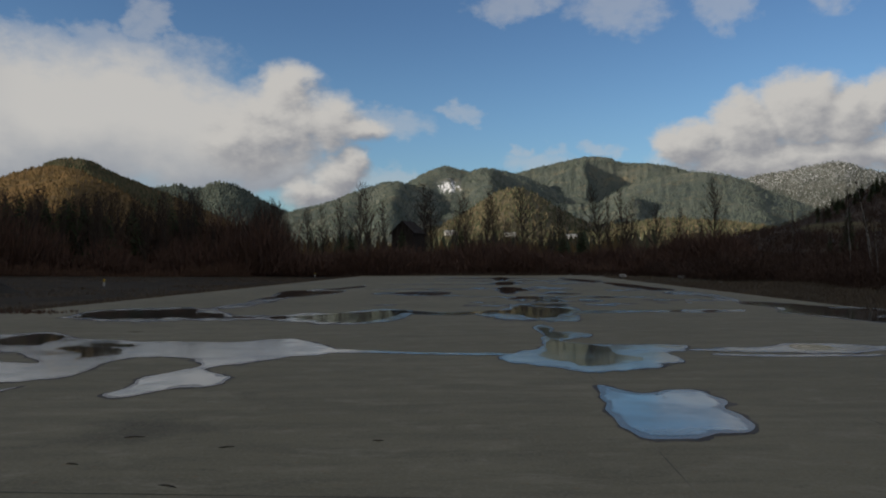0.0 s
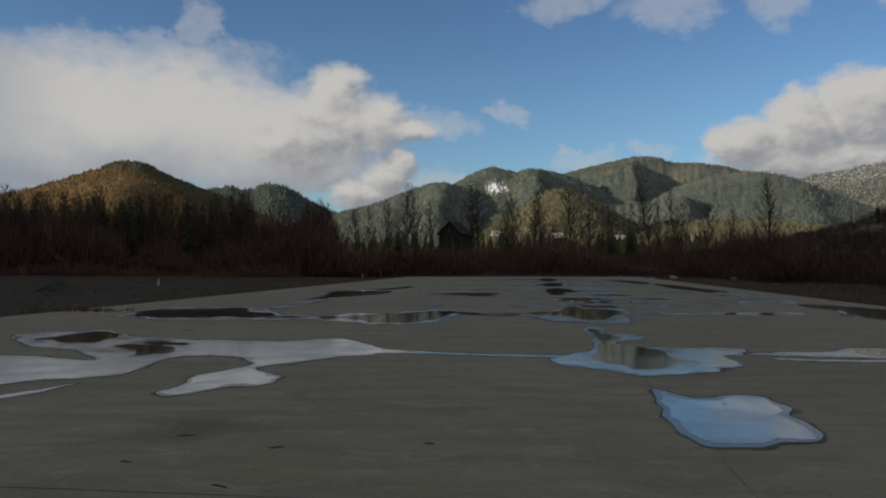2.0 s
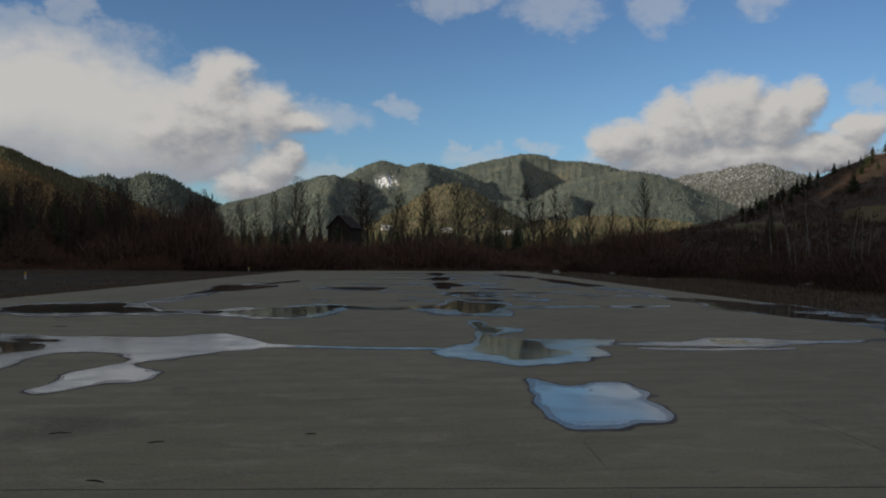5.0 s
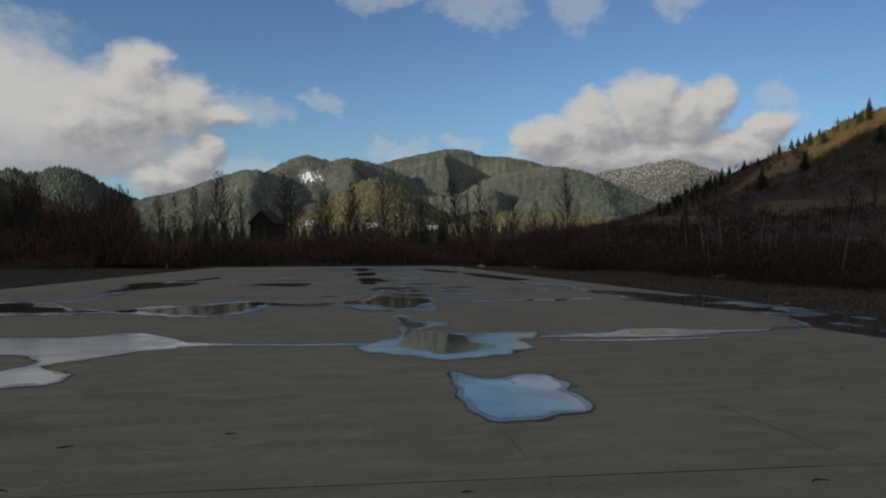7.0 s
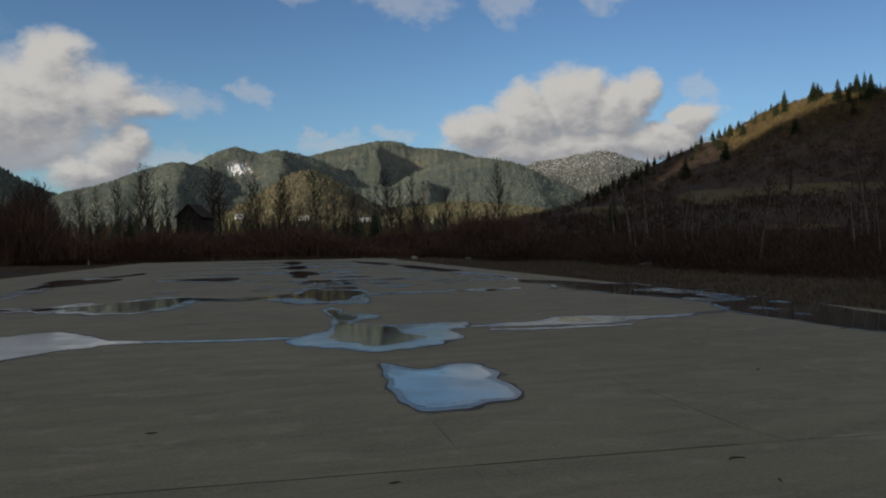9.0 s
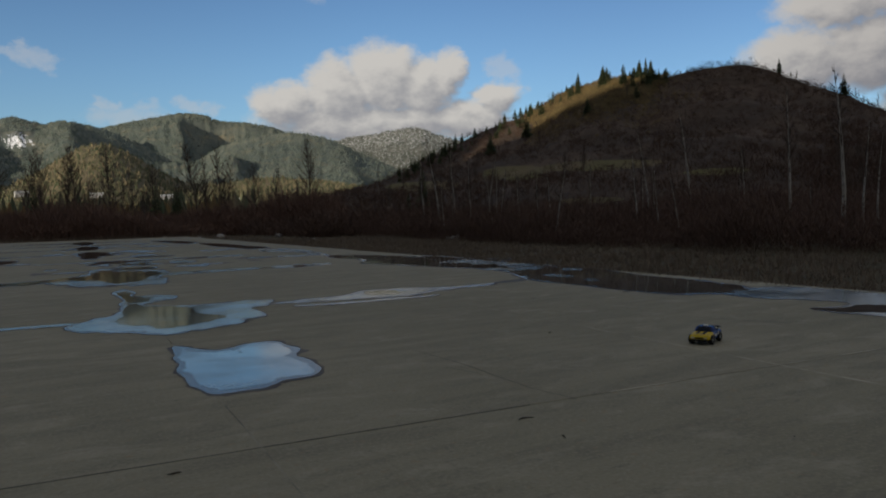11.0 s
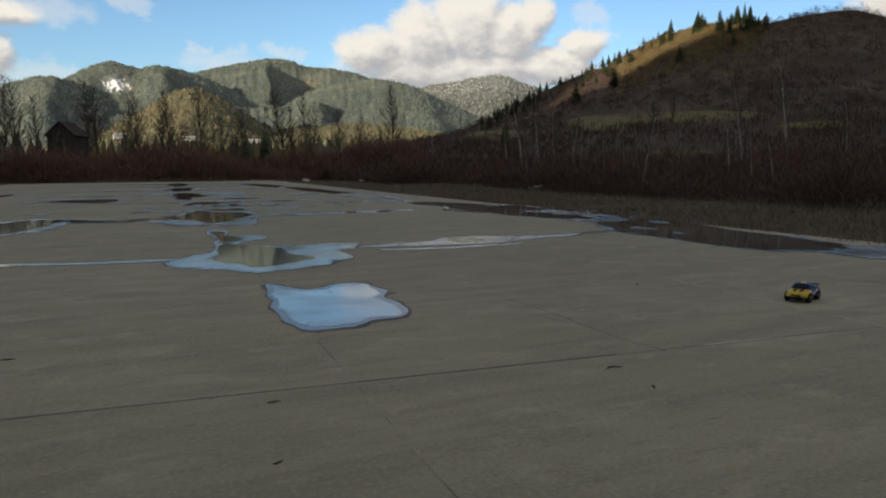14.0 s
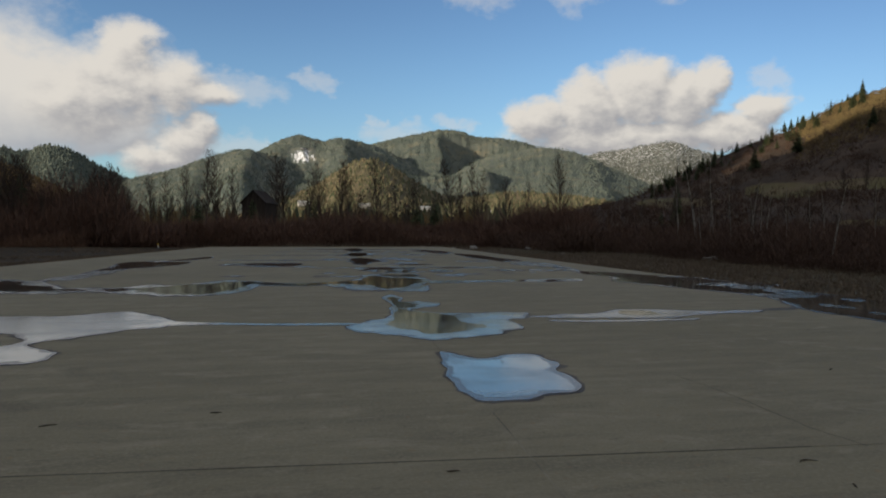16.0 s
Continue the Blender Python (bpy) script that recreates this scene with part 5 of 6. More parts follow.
brush("thicket", "tall dark leafless brush along the hill's toe", hill_toe_far, 3600, 0.8, 2.3, 0.025, SCRUB_LOW, 40, twigs=34, rise=1.0, uneven=1.2)
brush("thicket", "dark leafless brush along the hill's toe", hill_toe, 3600, 0.7, 2.4, 0.016, SCRUB_LOW, 43, twigs=34, uneven=1.3, rise=1.0)
brush("red_brush", "low russet brush before the thicket", front_brush, 2600, 0.7, 2.0, 0.022, RUSSET, 45, twigs=30, rise=1.5)
stems("dead_grass", "tufted dead winter grass along the pavement edge", verge, 17000, 0.10, 0.32, 0.012, DEAD_GRASS, 34, blades=4, category="grass")
stems("dead_grass", "pale dead grass at the end of the pavement", far_verge, 2500, 0.3, 0.8, 0.03, DEAD_GRASS, 35, blades=4, category="grass")
stems("dead_grass", "sparse dead weeds beside the gravel", west_verge, 6500, 0.08, 0.26, 0.014, DEAD_GRASS, 36, blades=4, category="grass")


def gravel_weeds(rnd):
    v = 14 + 92 * rnd.random() ** 0.8
    while True:
        u = -20.6 - 30 * rnd.random() ** 2.2
        p = slab(u, v)
        if noise.noise(Vector((p.x * 0.12, p.y * 0.12, 8))) + 0.3 > rnd.random() * 0.9:
            return Vector((p.x, p.y, ground_height(p.x, p.y) - 0.03))


stems("gravel_weeds", "sparse brown weeds scattered over the gravel", gravel_weeds, 9000, 0.05, 0.22, 0.014, DEAD_GRASS, 46, blades=5, spread=0.6, category="weeds")


def edge_clump(rnd):
    p = slab(rnd.gauss(-19.2, 0.9), rnd.gauss(27.5, 0.5))
    return Vector((p.x, p.y, 0.0))


stems("weed_clump", "clump of russet dead weeds on the pavement edge", edge_clump, 100, 0.06, 0.20, 0.012, THICKET, 44, blades=6, category="weeds")


def open_land(az, p, rnd):
    """Whether a spot lies on one of the meadows."""
    el = math.degrees(math.atan2(p.z - EYE_Z, math.hypot(p.x, p.y)))
    inside = max(1 - ((az - a0) / wa) ** 2 - ((el - e0) / we) ** 2 for a0, e0, wa, we in MEADOWS)
    return inside + 0.4 * noise.noise(p * 0.05) > 0.0


def hill_scrub(rnd):
    while True:
        az, r = rnd.uniform(12, 100), 110 + 316 * rnd.random() ** 0.8
        p = stand(az, r)
        if not open_land(az, p, rnd) or rnd.random() < 0.02:
            return p - Vector((0, 0, 0.3))


def skyline(rnd):
    return stand(rnd.uniform(48, 80), rnd.uniform(385, 424)) - Vector((0, 0, 0.3))


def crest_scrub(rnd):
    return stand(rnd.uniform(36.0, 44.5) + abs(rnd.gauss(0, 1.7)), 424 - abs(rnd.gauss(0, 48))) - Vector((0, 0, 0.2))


def slope_trees(rnd):
    return stand(rnd.uniform(56, 84), rnd.uniform(120, 330)) - Vector((0, 0, 0.2))


# This scrub's lighter gold paints sunlight onto the crest band.
brush("crest_scrub", "oak scrub along the hill crest, coloured gold as if sunlit", crest_scrub, 3000, 1.0, 3.6, 0.07, LIT_SCRUB, 47, twigs=40, round_top=0.7)
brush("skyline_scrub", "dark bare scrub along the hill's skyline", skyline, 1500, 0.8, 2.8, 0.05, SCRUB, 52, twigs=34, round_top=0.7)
brush("slope_trees", "dense dark bare trees on the falling slope", slope_trees, 2600, 1.6, 4.4, 0.05, SCRUB, 48, twigs=34, rise=1.5)
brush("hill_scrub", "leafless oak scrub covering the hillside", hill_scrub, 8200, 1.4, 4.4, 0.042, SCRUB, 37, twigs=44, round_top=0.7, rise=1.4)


def valley_height(az, r):
    return stand(az, r).z


forest("valley_woods", "sunlit yellowing woods across the valley", valley_height, -17, 14, 240, 640, 2600, 8, GOLD_FOREST, 38)
forest("valley_evergreens", "sunlit green evergreens across the valley", valley_height, -18, 16, 260, 700, 1300, 11, BROWN_WOODS, 39)


# ---- buildings and things round the yard ----
OLD_BOARD = material("old_boards", mottled((0.026, 0.021, 0.018), (0.050, 0.041, 0.034), 0.8), 0.9, 0.3, 6, stretch=(3, 3, 0.4))
OLD_ROOF = material("old_roof", mottled((0.024, 0.021, 0.020), (0.044, 0.038, 0.035), 0.7), 0.9)
DARK_GAP = material("dark_opening", (0.012, 0.011, 0.010), 0.9)
PALE_WALL = material("pale_wall", mottled((0.34, 0.34, 0.33), (0.42, 0.41, 0.40), 0.6), 0.8)
GREY_METAL = material("grey_sheet_metal", mottled((0.26, 0.27, 0.27), (0.36, 0.36, 0.35), 0.5), 0.5, metal=0.3)
SHED_BOARD = material("shed_boards", mottled((0.0324, 0.0302, 0.0274), (0.0504, 0.0468, 0.0432), 0.8), 0.9, 0.3, 6, stretch=(3, 3, 0.4))
OLD_SHEET = material("old_sheet_roof", mottled((0.0330, 0.0330, 0.0314), (0.0495, 0.0479, 0.0446), 0.8), 0.7)
POLE_WOOD = material("pole_wood", mottled((0.07, 0.055, 0.042), (0.12, 0.10, 0.08), 2), 0.9)
STONE = material("pale_rubble", mottled((0.22, 0.21, 0.19), (0.36, 0.34, 0.31), 3, fine=(0.14, 0.13, 0.12)), 0.9, 0.4, 9)
DARK_SOIL = material("dark_soil", mottled((0.022, 0.021, 0.019), (0.042, 0.039, 0.034), 1.2), 0.95, 0.5, 7)
YELLOW = material("yellow_paint", mottled((0.42, 0.28, 0.04), (0.34, 0.23, 0.04), 3), 0.5)
WHITE = material("white_paint", mottled((0.46, 0.45, 0.42), (0.36, 0.35, 0.32), 3), 0.5)


def box(bm, x0, x1, y0, y1, z0, z1, m=Matrix.Identity(4)):
    vs = [bm.verts.new(m @ Vector(p)) for p in ((x0, y0, z0), (x1, y0, z0), (x1, y1, z0), (x0, y1, z0), (x0, y0, z1), (x1, y0, z1), (x1, y1, z1), (x0, y1, z1))]
    for f in ((0, 3, 2, 1), (4, 5, 6, 7), (0, 1, 5, 4), (1, 2, 6, 5), (2, 3, 7, 6), (3, 0, 4, 7)):
        bm.faces.new([vs[i] for i in f])
    return bm


def house(name, label, category, place, turn, w, d, eave, peak, wall_mat, roof_mat, overhang=0.35):
    """A gabled building: walls with gables, two roof slopes, a door and windows."""
    root = new(name)
    root.matrix_basis = Matrix.Translation(place) @ Euler((0, 0, radians(turn))).to_matrix().to_4x4()
    tagged(root, label, category)
    bm = bmesh.new()
    prof = [(-w / 2, -0.5), (w / 2, -0.5), (w / 2, eave), (0, peak), (-w / 2, eave)]
    a = [bm.verts.new((x, -d / 2, z)) for x, z in prof]
    b = [bm.verts.new((x, d / 2, z)) for x, z in prof]
    bm.faces.new(a)
    bm.faces.new(b[::-1])
    for k in range(5):
        bm.faces.new((a[k], b[k], b[(k + 1) % 5], a[(k + 1) % 5]))
    bmesh.ops.recalc_face_normals(bm, faces=bm.faces)
    part("wall", bm, wall_mat, root)
    slope = (peak - eave) / (w / 2)
    for sgn in (-1, 1):
        bm = bmesh.new()
        x1 = sgn * (w / 2 + overhang)
        z1 = peak - slope * (w / 2 + overhang)
        q = [(0, peak + 0.03), (x1, z1 + 0.03), (x1, z1 + 0.17), (0, peak + 0.17)]
        a = [bm.verts.new((x, -d / 2 - overhang, z)) for x, z in q]
        b = [bm.verts.new((x, d / 2 + overhang, z)) for x, z in q]
        bm.faces.new(a)
        bm.faces.new(b[::-1])
        for k in range(4):
            bm.faces.new((a[k], b[k], b[(k + 1) % 4], a[(k + 1) % 4]))
        bmesh.ops.recalc_face_normals(bm, faces=bm.faces)
        part("roof", bm, roof_mat, root)
    part("door", box(bmesh.new(), -w * 0.14, w * 0.14, -d / 2 - 0.05, -d / 2 + 0.02, 0, min(2.6, eave * 0.8)), DARK_GAP, root)
    part("window", box(bmesh.new(), -0.4, 0.4, -d / 2 - 0.05, -d / 2 + 0.02, eave * 0.9, eave * 0.9 + 0.9), DARK_GAP, root)
    return root


def bearing(az, r, z=None):
    p = stand(az, r)
    return Vector((p.x, p.y, p.z if z is None else z))


house("barn", "dark weathered wooden barn with a steep gable", "barn", bearing(-2.1, 165), -20, 5.0, 6.5, 8.6, 11.0, OLD_BOARD, OLD_ROOF)
for az, el, w, turn in ((5.6, 2.15, 5.5, 80), (10.1, 1.95, 4.5, 95), (15.5, 1.6, 5, 70), (1.1, 2.3, 4.5, 100)):
    house("farmhouse", "small white farmhouse far across the valley", "house", bearing(az, 620, EYE_Z + 620 * math.tan(radians(el)) - 1.6), turn, w, 9, 2.2, 3.6, PALE_WALL, GREY_METAL)
house("shed", "low grey shed half hidden in brush", "shed", bearing(69.4, 50, 0.05), -38, 3.0, 4.0, 0.95, 1.65, SHED_BOARD, OLD_SHEET, 0.2)


def utility_pole(place, h):
    root = new("utility_pole")
    root.matrix_basis = Matrix.Translation(place)
    tagged(root, "wooden utility pole with a crossarm on the slope", "utility pole")
    v, f = [], []
    tube(v, f, [Vector((0, 0, -0.5)), Vector((0, 0, h))], [0.17, 0.11], 8)
    part("pole", mesh_from("pole", v, f, POLE_WOOD, True), POLE_WOOD, root)
    part("crossarm", box(bmesh.new(), -1.2, 1.2, -0.06, 0.06, h - 0.9, h - 0.75), POLE_WOOD, root)
    for x in (-1.0, 0.0, 1.0):
        bm = bmesh.new()
        bmesh.ops.create_cone(bm, cap_ends=True, segments=8, radius1=0.06, radius2=0.04, depth=0.16, matrix=Matrix.Translation((x, 0, h - 0.67)))
        part("insulator", bm, WHITE, root)


utility_pole(stand(25.3, 235), 10.5)
utility_pole(stand(76.5, 120), 7.0)


def rubble(place, size, seed, label, flat=0.55, mat=STONE):
    """A broken lump with worn corners."""
    bm = bmesh.new()
    bmesh.ops.create_icosphere(bm, subdivisions=2, radius=1.0)
    for v in bm.verts:
        p = v.co.copy()
        k = 1 + 0.35 * noise.noise(p * 1.2 + Vector((seed, 0, 0))) + 0.12 * noise.noise(p * 3.5 + Vector((seed, 3, 0)))
        v.co = Vector((max(min(p.x * k, 0.8), -0.8) * size, max(min(p.y * k, 0.8), -0.8) * size * 0.7, (max(min(p.z * k, 0.7), -0.5) + 0.45) * size * flat))
    ob = part("rubble", bm, mat)
    ob.matrix_basis = Matrix.Translation(place) @ Euler((0, 0, seed * 1.7)).to_matrix().to_4x4()
    tagged(ob, label, "rubble", group="lumps round the yard")


for i, (u, v, size) in enumerate(((16.0, 100, 0.75), (13.5, 101, 0.4), (10.5, 113, 0.5), (21.5, 92, 0.6), (24.3, 50.5, 0.42), (25.2, 51.4, 0.45), (26.0, 52.0, 0.38), (24.8, 50.2, 0.3), (19.5, 70, 0.3))):
    p = slab(u, v)
    rubble(Vector((p.x, p.y, ground_height(p.x, p.y) - 0.03)), size, i + 1, "pale broken lump of concrete in dead grass")
for i, (u, v, size) in enumerate(((18.1, 6.9, 0.15), (19.6, 6.1, 0.13), (20.6, 5.9, 0.10))):
    p = slab(u, v)
    rubble(Vector((p.x, p.y, ground_height(p.x, p.y) - 0.02)), size, i + 21, "pale squared concrete block beside the apron", 1.1)


def mound(place, rad, h, seed):
    rings, seg = 9, 28
    verts, faces = [], []
    for i in range(rings + 1):
        q = i / rings
        for k in range(seg):
            a = 2 * math.pi * k / seg
            rr = rad * q * (1 + 0.18 * noise.noise(Vector((math.cos(a) * 1.5, math.sin(a) * 1.5, seed))))
            z = h * (0.5 + 0.5 * math.cos(math.pi * q)) * (1 + 0.25 * noise.noise(Vector((math.cos(a) * q * 3, math.sin(a) * q * 3, seed)))) - 0.12 * q
            verts.append((rr * math.cos(a), rr * math.sin(a), z))
    for i in range(rings):
        for k in range(seg):
            faces.append((i * seg + k, i * seg + (k + 1) % seg, (i + 1) * seg + (k + 1) % seg, (i + 1) * seg + k))
    ob = new("soil_heap", mesh_from("soil_heap", verts, faces, DARK_SOIL, True))
    ob.matrix_basis = Matrix.Translation(place)
    tagged(ob, "low heap of dark soil on the gravel", "soil heap")


mound(stand(-30.2, 58), 1.9, 0.7, 3)


def marker_post(place):
    root = new("marker_post")
    root.matrix_basis = Matrix.Translation(place)
    tagged(root, "short white marker post with a yellow top", "post")
    for name, z0, z1, rad, mat in (("shaft", -0.2, 0.38, 0.08, WHITE), ("cap", 0.38, 0.62, 0.10, YELLOW)):
        v, f = [], []
        tube(v, f, [Vector((0, 0, z0)), Vector((0, 0, z1 - 0.03)), Vector((0, 0, z1))], [rad, rad, rad * 0.6], 10)
        f.append(tuple(range(len(v) - 10, len(v))))
        part(name, mesh_from(name, v, f, mat), mat, root)


marker_post(stand(-23.7, 70))
marker_post(stand(-9.1, 112))


# ---- small things on the pavement ----
DARK_BITS = material("dark_debris", mottled((0.03, 0.026, 0.022), (0.06, 0.05, 0.04), 9), 0.9)


def twig_piece(u, v, length, turn, bend, seed):
    rnd = random.Random(seed)
    a = radians(turn)
    path = []
    for k in range(5):
        t = k / 4 - 0.5
        x, y = t * length, bend * length * (0.25 - t * t) + rnd.gauss(0, 0.006)
        path.append(slab(u + x * math.cos(a) - y * math.sin(a), v + x * math.sin(a) + y * math.cos(a), 0.006 + 0.006 * (0.25 - t * t)))
    vs, fs = [], []
    tube(vs, fs, path, [0.003, 0.006, 0.007, 0.005, 0.002], 6)
    ob = new("twig", mesh_from("twig", vs, fs, DARK_BITS, True))
    tagged(ob, "dark curved broken twig lying on the concrete", "twig", group="litter on the pavement")


for i, (u, v, l, t, b) in enumerate(((-0.68, 5.1, 0.10, 5, 0.2), (2.17, 4.98, 0.17, 12, 1.1), (-0.81, 3.9, 0.07, 30, 0.3), (-2.79, 7.28, 0.12, 3, 0.2), (2.15, 4.4, 0.09, 70, 0.1), (-5.4, 7.34, 0.22, 10, 0.2),
                                     (-4.27, 6.94, 0.16, 20, 0.5), (-5.47, 6.25, 0.14, -10, 0.2), (-11.2, 19.6, 0.4, 3, 0.1), (-4.3, 5.6, 0.2, -25, 0.3), (9.6, 12.6, 0.35, 4, 0.2), (5.0, 8.8, 0.12, 40, 0.4))):
    twig_piece(u, v, l, t, b, i)


def leaf_piece(u, v, size, seed, z=0.008):
    rnd = random.Random(seed)
    bm = bmesh.new()
    ring = [bm.verts.new((math.cos(k * 1.047) * size * rnd.uniform(0.6, 1.1), math.sin(k * 1.047) * size * 0.6, rnd.uniform(0, 0.35) * size)) for k in range(6)]
    mid = bm.verts.new((0, 0, 0.004))
    for k in range(6):
        bm.faces.new((ring[k], ring[(k + 1) % 6], mid))
    ob = part("dead_leaf", bm, DARK_BITS)
    ob.matrix_basis = Matrix.Translation(slab(u, v, z)) @ Euler((0, 0, rnd.uniform(0, 6))).to_matrix().to_4x4()
    tagged(ob, "small dark curled dead leaf on the concrete", "leaf", group="litter on the pavement")


for i in range(26):
    leaf_piece(rnd.uniform(-9, 9), rnd.uniform(3, 14), rnd.uniform(0.006, 0.016), i)
leaf_piece(0.67, 10.2, 0.035, 91, 0.012)
leaf_piece(0.73, 9.95, 0.04, 92, 0.012)


def crack(points, width, seed, label, mat=JOINT, z=0.0012, jag=0.04):
    """A ragged line in the concrete, a narrow strip lying a hair proud."""
    pts = []
    for (u0, v0), (u1, v1) in zip(points, points[1:]):
        k = max(2, int(math.hypot(u1 - u0, v1 - v0) / 0.12))
        pts += [(u0 + (u1 - u0) * i / k, v0 + (v1 - v0) * i / k) for i in range(k)]
    bm = bmesh.new()
    rows = []
    for i, (u, v) in enumerate(pts):
        w = width * (0.6 + 0.6 * abs(noise.noise(Vector((i * 0.3, seed, 1)))))
        du = jag * noise.noise(Vector((i * 0.21, seed, 5)))
        dv = jag * noise.noise(Vector((i * 0.21, seed, 9)))
        a, b = points[0], points[-1]
        L = math.hypot(b[0] - a[0], b[1] - a[1])
        nu, nv = -(b[1] - a[1]) / L, (b[0] - a[0]) / L
        rows.append((bm.verts.new(slab(u + du - nu * w, v + dv - nv * w, z)), bm.verts.new(slab(u + du + nu * w, v + dv + nv * w, z))))
    for (a, b), (c, d) in zip(rows, rows[1:]):
        f = bm.faces.new((a, b, d, c))
        f.normal_update()
        if f.normal.z < 0:
            f.normal_flip()
    ob = part("crack", bm, mat)
    tagged(ob, label, "crack", kind="structure")


crack([(2.75, 8.7), (2.85, 7.5), (2.85, 6.0), (2.95, 5.2)], 0.008, 1, "thin ragged crack across a concrete panel")
crack([(2.6, 7.4), (2.75, 6.9), (2.7, 6.6)], 0.006, 2, "short thin crack in a concrete panel")
crack([(5.75, 12.0), (5.76, 9.0), (5.75, 6.0), (5.74, 2.0), (5.75, -3.0)], 0.034, 3, "pale lime-stained joint between concrete panels", PALE_JOINT, 0.0016, 0.008)
crack([(-7.0, 5.4), (-3.0, 5.4), (0.0, 5.4), (2.6, 5.4)], 0.013, 6, "dark open joint between concrete panels", JOINT, 0.0014, 0.012)
crack([(3.4, 5.40), (5.0, 5.41), (7.0, 5.40), (11.0, 5.39)], 0.018, 4, "pale lime-stained joint between concrete panels", PALE_JOINT, 0.0016, 0.008)
crack([(0.0, 7.6), (0.0, 5.0), (0.0, 3.9), (0.0, 1.5)], 0.009, 5, "faint broken joint between concrete panels", FAINT_JOINT, 0.0016, 0.004)
crack([(2.7, 2.1), (3.55, 2.36), (4.66, 2.76), (5.37, 3.08), (5.98, 3.5), (6.5, 4.2)], 0.035, 7, "faint pale curved tyre scuff on concrete", SCUFF, 0.0011, 0.05)
crack([(5.9, 3.1), (7.1, 3.3), (7.9, 3.24), (8.9, 3.2)], 0.03, 8, "faint pale tyre scuff on concrete", SCUFF, 0.0011, 0.05)
crack([(9.9, 4.26), (10.15, 4.18), (10.4, 4.2)], 0.03, 9, "dark scrape on the concrete", JOINT, 0.0011, 0.05)
crack([(7.25, 12.8), (7.4, 12.83), (7.6, 12.8)], 0.04, 10, "dark scrape on the concrete", JOINT, 0.0011, 0.05)


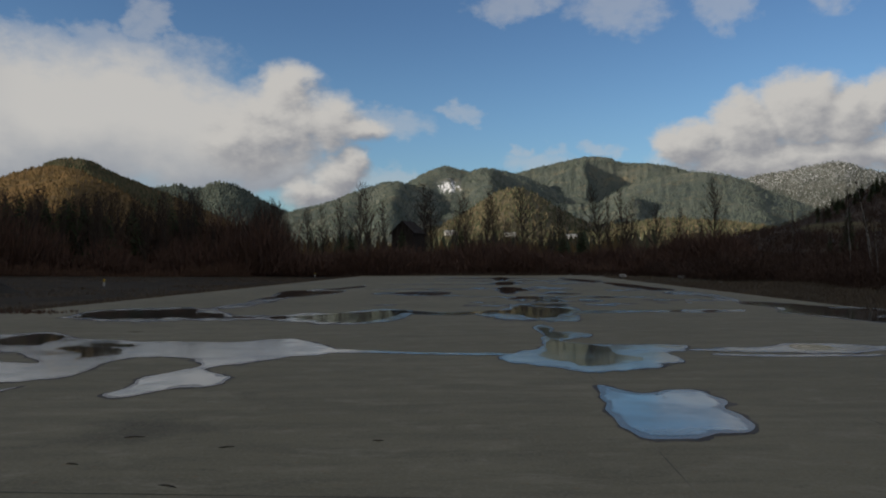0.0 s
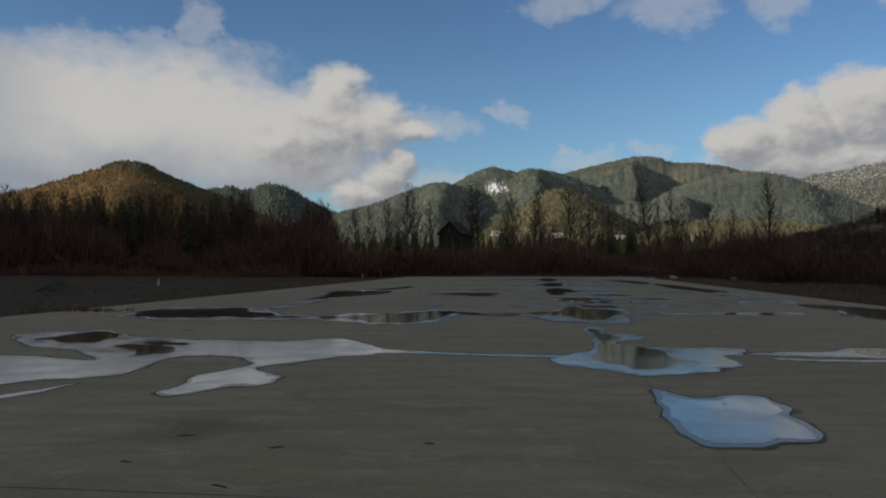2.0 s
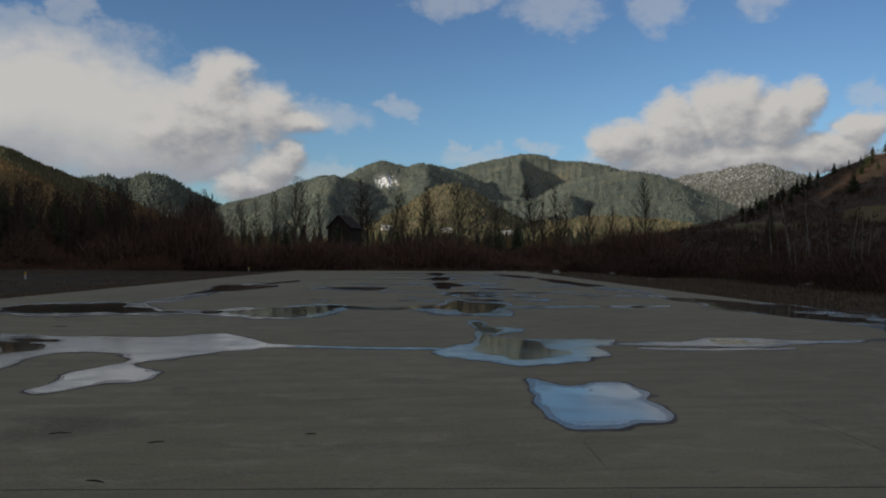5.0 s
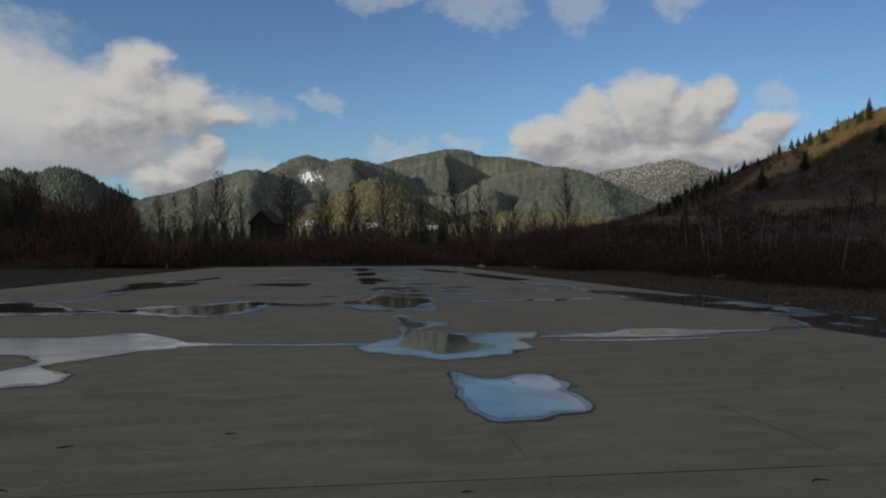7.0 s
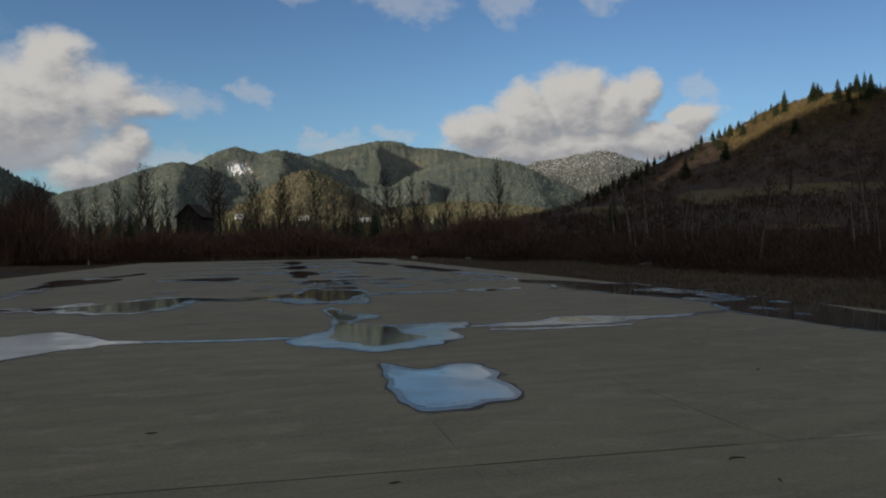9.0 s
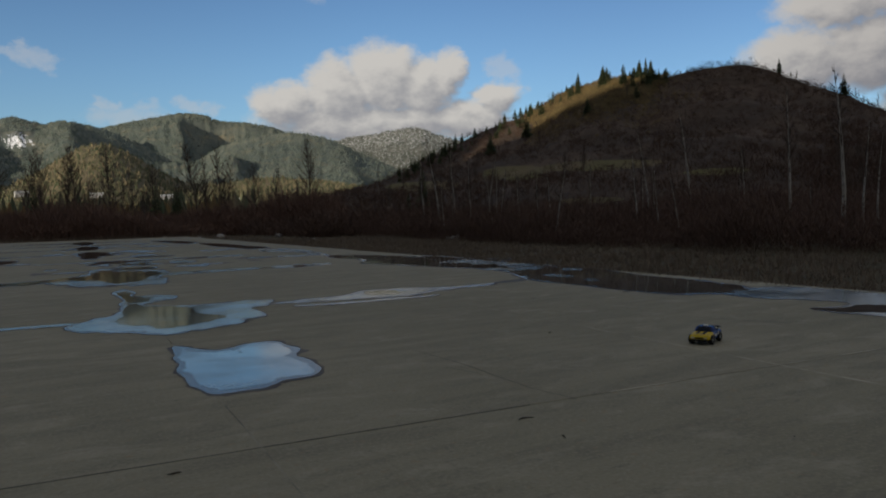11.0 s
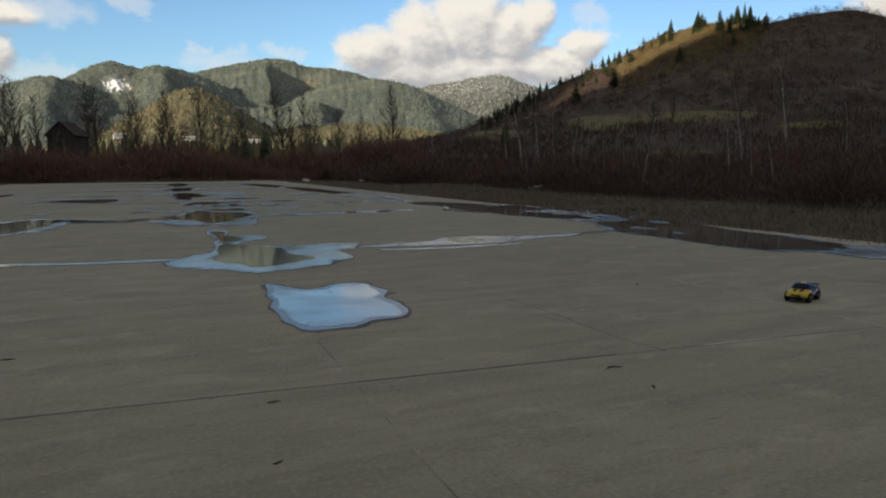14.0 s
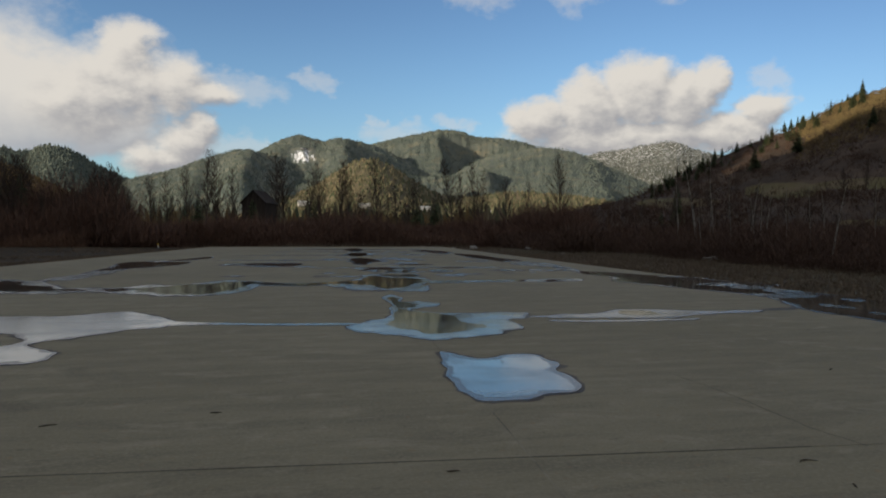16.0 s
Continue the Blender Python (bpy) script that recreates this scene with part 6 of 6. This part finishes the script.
# ---- model car ----
def model_car(place, turn):
    """A radio-controlled short-course truck, about half a metre long; nose along -y."""
    blue = material("blue_shell", mottled((0.012, 0.022, 0.075), (0.02, 0.04, 0.13), 14), 0.25)
    yellow = material("yellow_shell", mottled((0.40, 0.29, 0.02), (0.32, 0.22, 0.02), 12), 0.25)
    black = material("black_plastic", (0.012, 0.012, 0.013), 0.45)
    rubber = material("tyre_rubber", mottled((0.010, 0.010, 0.010), (0.022, 0.021, 0.020), 40), 0.85, 0.4, 60)
    glass = material("dark_window", (0.01, 0.012, 0.016), 0.08)
    chrome = material("rim_metal", (0.35, 0.35, 0.36), 0.3, metal=0.9)
    root = new("model_car")
    root.matrix_basis = Matrix.Translation(place) @ Euler((0, 0, radians(turn))).to_matrix().to_4x4() @ Matrix.Diagonal((0.95, 0.95, 0.95, 1))
    tagged(root, "small blue and yellow radio-controlled truck on the concrete", "model car")

    def loft(sections, name, mat, label=""):
        """sections: (y, half width low, half width high, z low, z high)."""
        bm = bmesh.new()
        rings = []
        for y, w0, w1, z0, z1 in sections:
            zm = z0 + (z1 - z0) * 0.6
            pts = [(-w0, z0), (w0, z0), (w0 * 1.02, zm), (w1, z1 - 0.006), (w1 * 0.9, z1), (-w1 * 0.9, z1), (-w1, z1 - 0.006), (-w0 * 1.02, zm)]
            rings.append([bm.verts.new((x, y, z)) for x, z in pts])
        for a, b in zip(rings, rings[1:]):
            for k in range(8):
                bm.faces.new((a[k], a[(k + 1) % 8], b[(k + 1) % 8], b[k]))
        bm.faces.new(rings[0][::-1])
        bm.faces.new(rings[-1])
        bmesh.ops.recalc_face_normals(bm, faces=bm.faces)
        return part(name, bm, mat, root, label)

    part("chassis", box(bmesh.new(), -0.07, 0.07, -0.22, 0.22, 0.05, 0.075), black, root)
    loft([(-0.275, 0.115, 0.10, 0.075, 0.105), (-0.25, 0.135, 0.12, 0.07, 0.130), (-0.16, 0.14, 0.125, 0.07, 0.148), (-0.075, 0.14, 0.125, 0.07, 0.158)], "hood", yellow, "bright yellow hood and nose")
    loft([(-0.075, 0.14, 0.125, 0.07, 0.158), (0.0, 0.14, 0.128, 0.065, 0.162), (0.10, 0.14, 0.128, 0.065, 0.160), (0.27, 0.14, 0.128, 0.08, 0.158)], "body", blue, "glossy blue side and bed shell")
    loft([(-0.085, 0.122, 0.112, 0.157, 0.163), (-0.02, 0.12, 0.098, 0.157, 0.222), (0.07, 0.118, 0.098, 0.157, 0.226), (0.12, 0.12, 0.105, 0.157, 0.170)], "cab", blue)
    loft([(-0.088, 0.10, 0.095, 0.163, 0.168), (-0.032, 0.092, 0.086, 0.178, 0.220), (-0.026, 0.09, 0.084, 0.178, 0.218)], "windscreen", glass, "dark windscreen")
    for sx in (-1, 1):
        part("side_window", box(bmesh.new(), sx * 0.108 - 0.006, sx * 0.108 + 0.006, -0.01, 0.065, 0.175, 0.21), glass, root)
        part("headlight", box(bmesh.new(), sx * 0.085 - 0.022, sx * 0.085 + 0.022, -0.279, -0.268, 0.085, 0.103), WHITE, root)
        part("side_flash", box(bmesh.new(), sx * 0.1425 - 0.003, sx * 0.1425 + 0.003, -0.03, 0.05, 0.09, 0.125), WHITE, root)
        part("hood_stripe", box(bmesh.new(), sx * 0.045 - 0.014, sx * 0.045 + 0.014, -0.235, -0.10, 0.150, 0.1565), blue, root, "dark blue hood stripe")
        part("side_flash", box(bmesh.new(), sx * 0.1425 - 0.003, sx * 0.1425 + 0.003, 0.09, 0.13, 0.10, 0.14), WHITE, root)
        part("shock_absorber", box(bmesh.new(), sx * 0.07 - 0.008, sx * 0.07 + 0.008, -0.19, -0.175, 0.05, 0.075), black, root)
        part("wing_stay", box(bmesh.new(), sx * 0.10 - 0.004, sx * 0.10 + 0.004, 0.235, 0.255, 0.155, 0.205), black, root)
    part("roof_scoop", box(bmesh.new(), -0.03, 0.03, 0.0, 0.06, 0.222, 0.236), WHITE, root, "pale roof scoop")
    part("grille", box(bmesh.new(), -0.06, 0.06, -0.280, -0.270, 0.086, 0.100), black, root)
    part("front_bumper", box(bmesh.new(), -0.10, 0.10, -0.305, -0.270, 0.045, 0.075), black, root)
    part("rear_bumper", box(bmesh.new(), -0.11, 0.11, 0.268, 0.300, 0.05, 0.09), black, root)
    part("spoiler", box(bmesh.new(), -0.14, 0.14, 0.225, 0.280, 0.188, 0.198), black, root)
    for x in (-0.132, 0.132):
        for y in (-0.172, 0.172):
            spin = Matrix.Translation((x, y, 0.0635)) @ Euler((0, radians(90), 0)).to_matrix().to_4x4()
            verts, faces = [], []
            prof = [(0.034, -0.026), (0.054, -0.031), (0.0635, -0.022), (0.0635, 0.022), (0.054, 0.031), (0.034, 0.026)]
            for k in range(20):
                t = 2 * math.pi * k / 20
                for j, (rr, h) in enumerate(prof):
                    g = rr - (0.003 if k % 2 and j in (2, 3) else 0)
                    verts.append(spin @ Vector((g * math.cos(t), g * math.sin(t), h)))
            n = len(prof)
            for k in range(20):
                for j in range(n):
                    faces.append((k * n + j, ((k + 1) % 20) * n + j, ((k + 1) % 20) * n + (j + 1) % n, k * n + (j + 1) % n))
            wheel = part("wheel", mesh_from("wheel", verts, faces, rubber), rubber, root, "black knobbly tyre")
            bm = bmesh.new()
            bmesh.ops.create_cone(bm, cap_ends=True, segments=16, radius1=0.033, radius2=0.033, depth=0.044, matrix=spin)
            part("rim", bm, chrome, wheel)


model_car(slab(6.2, 6.95, 0.002), -66)
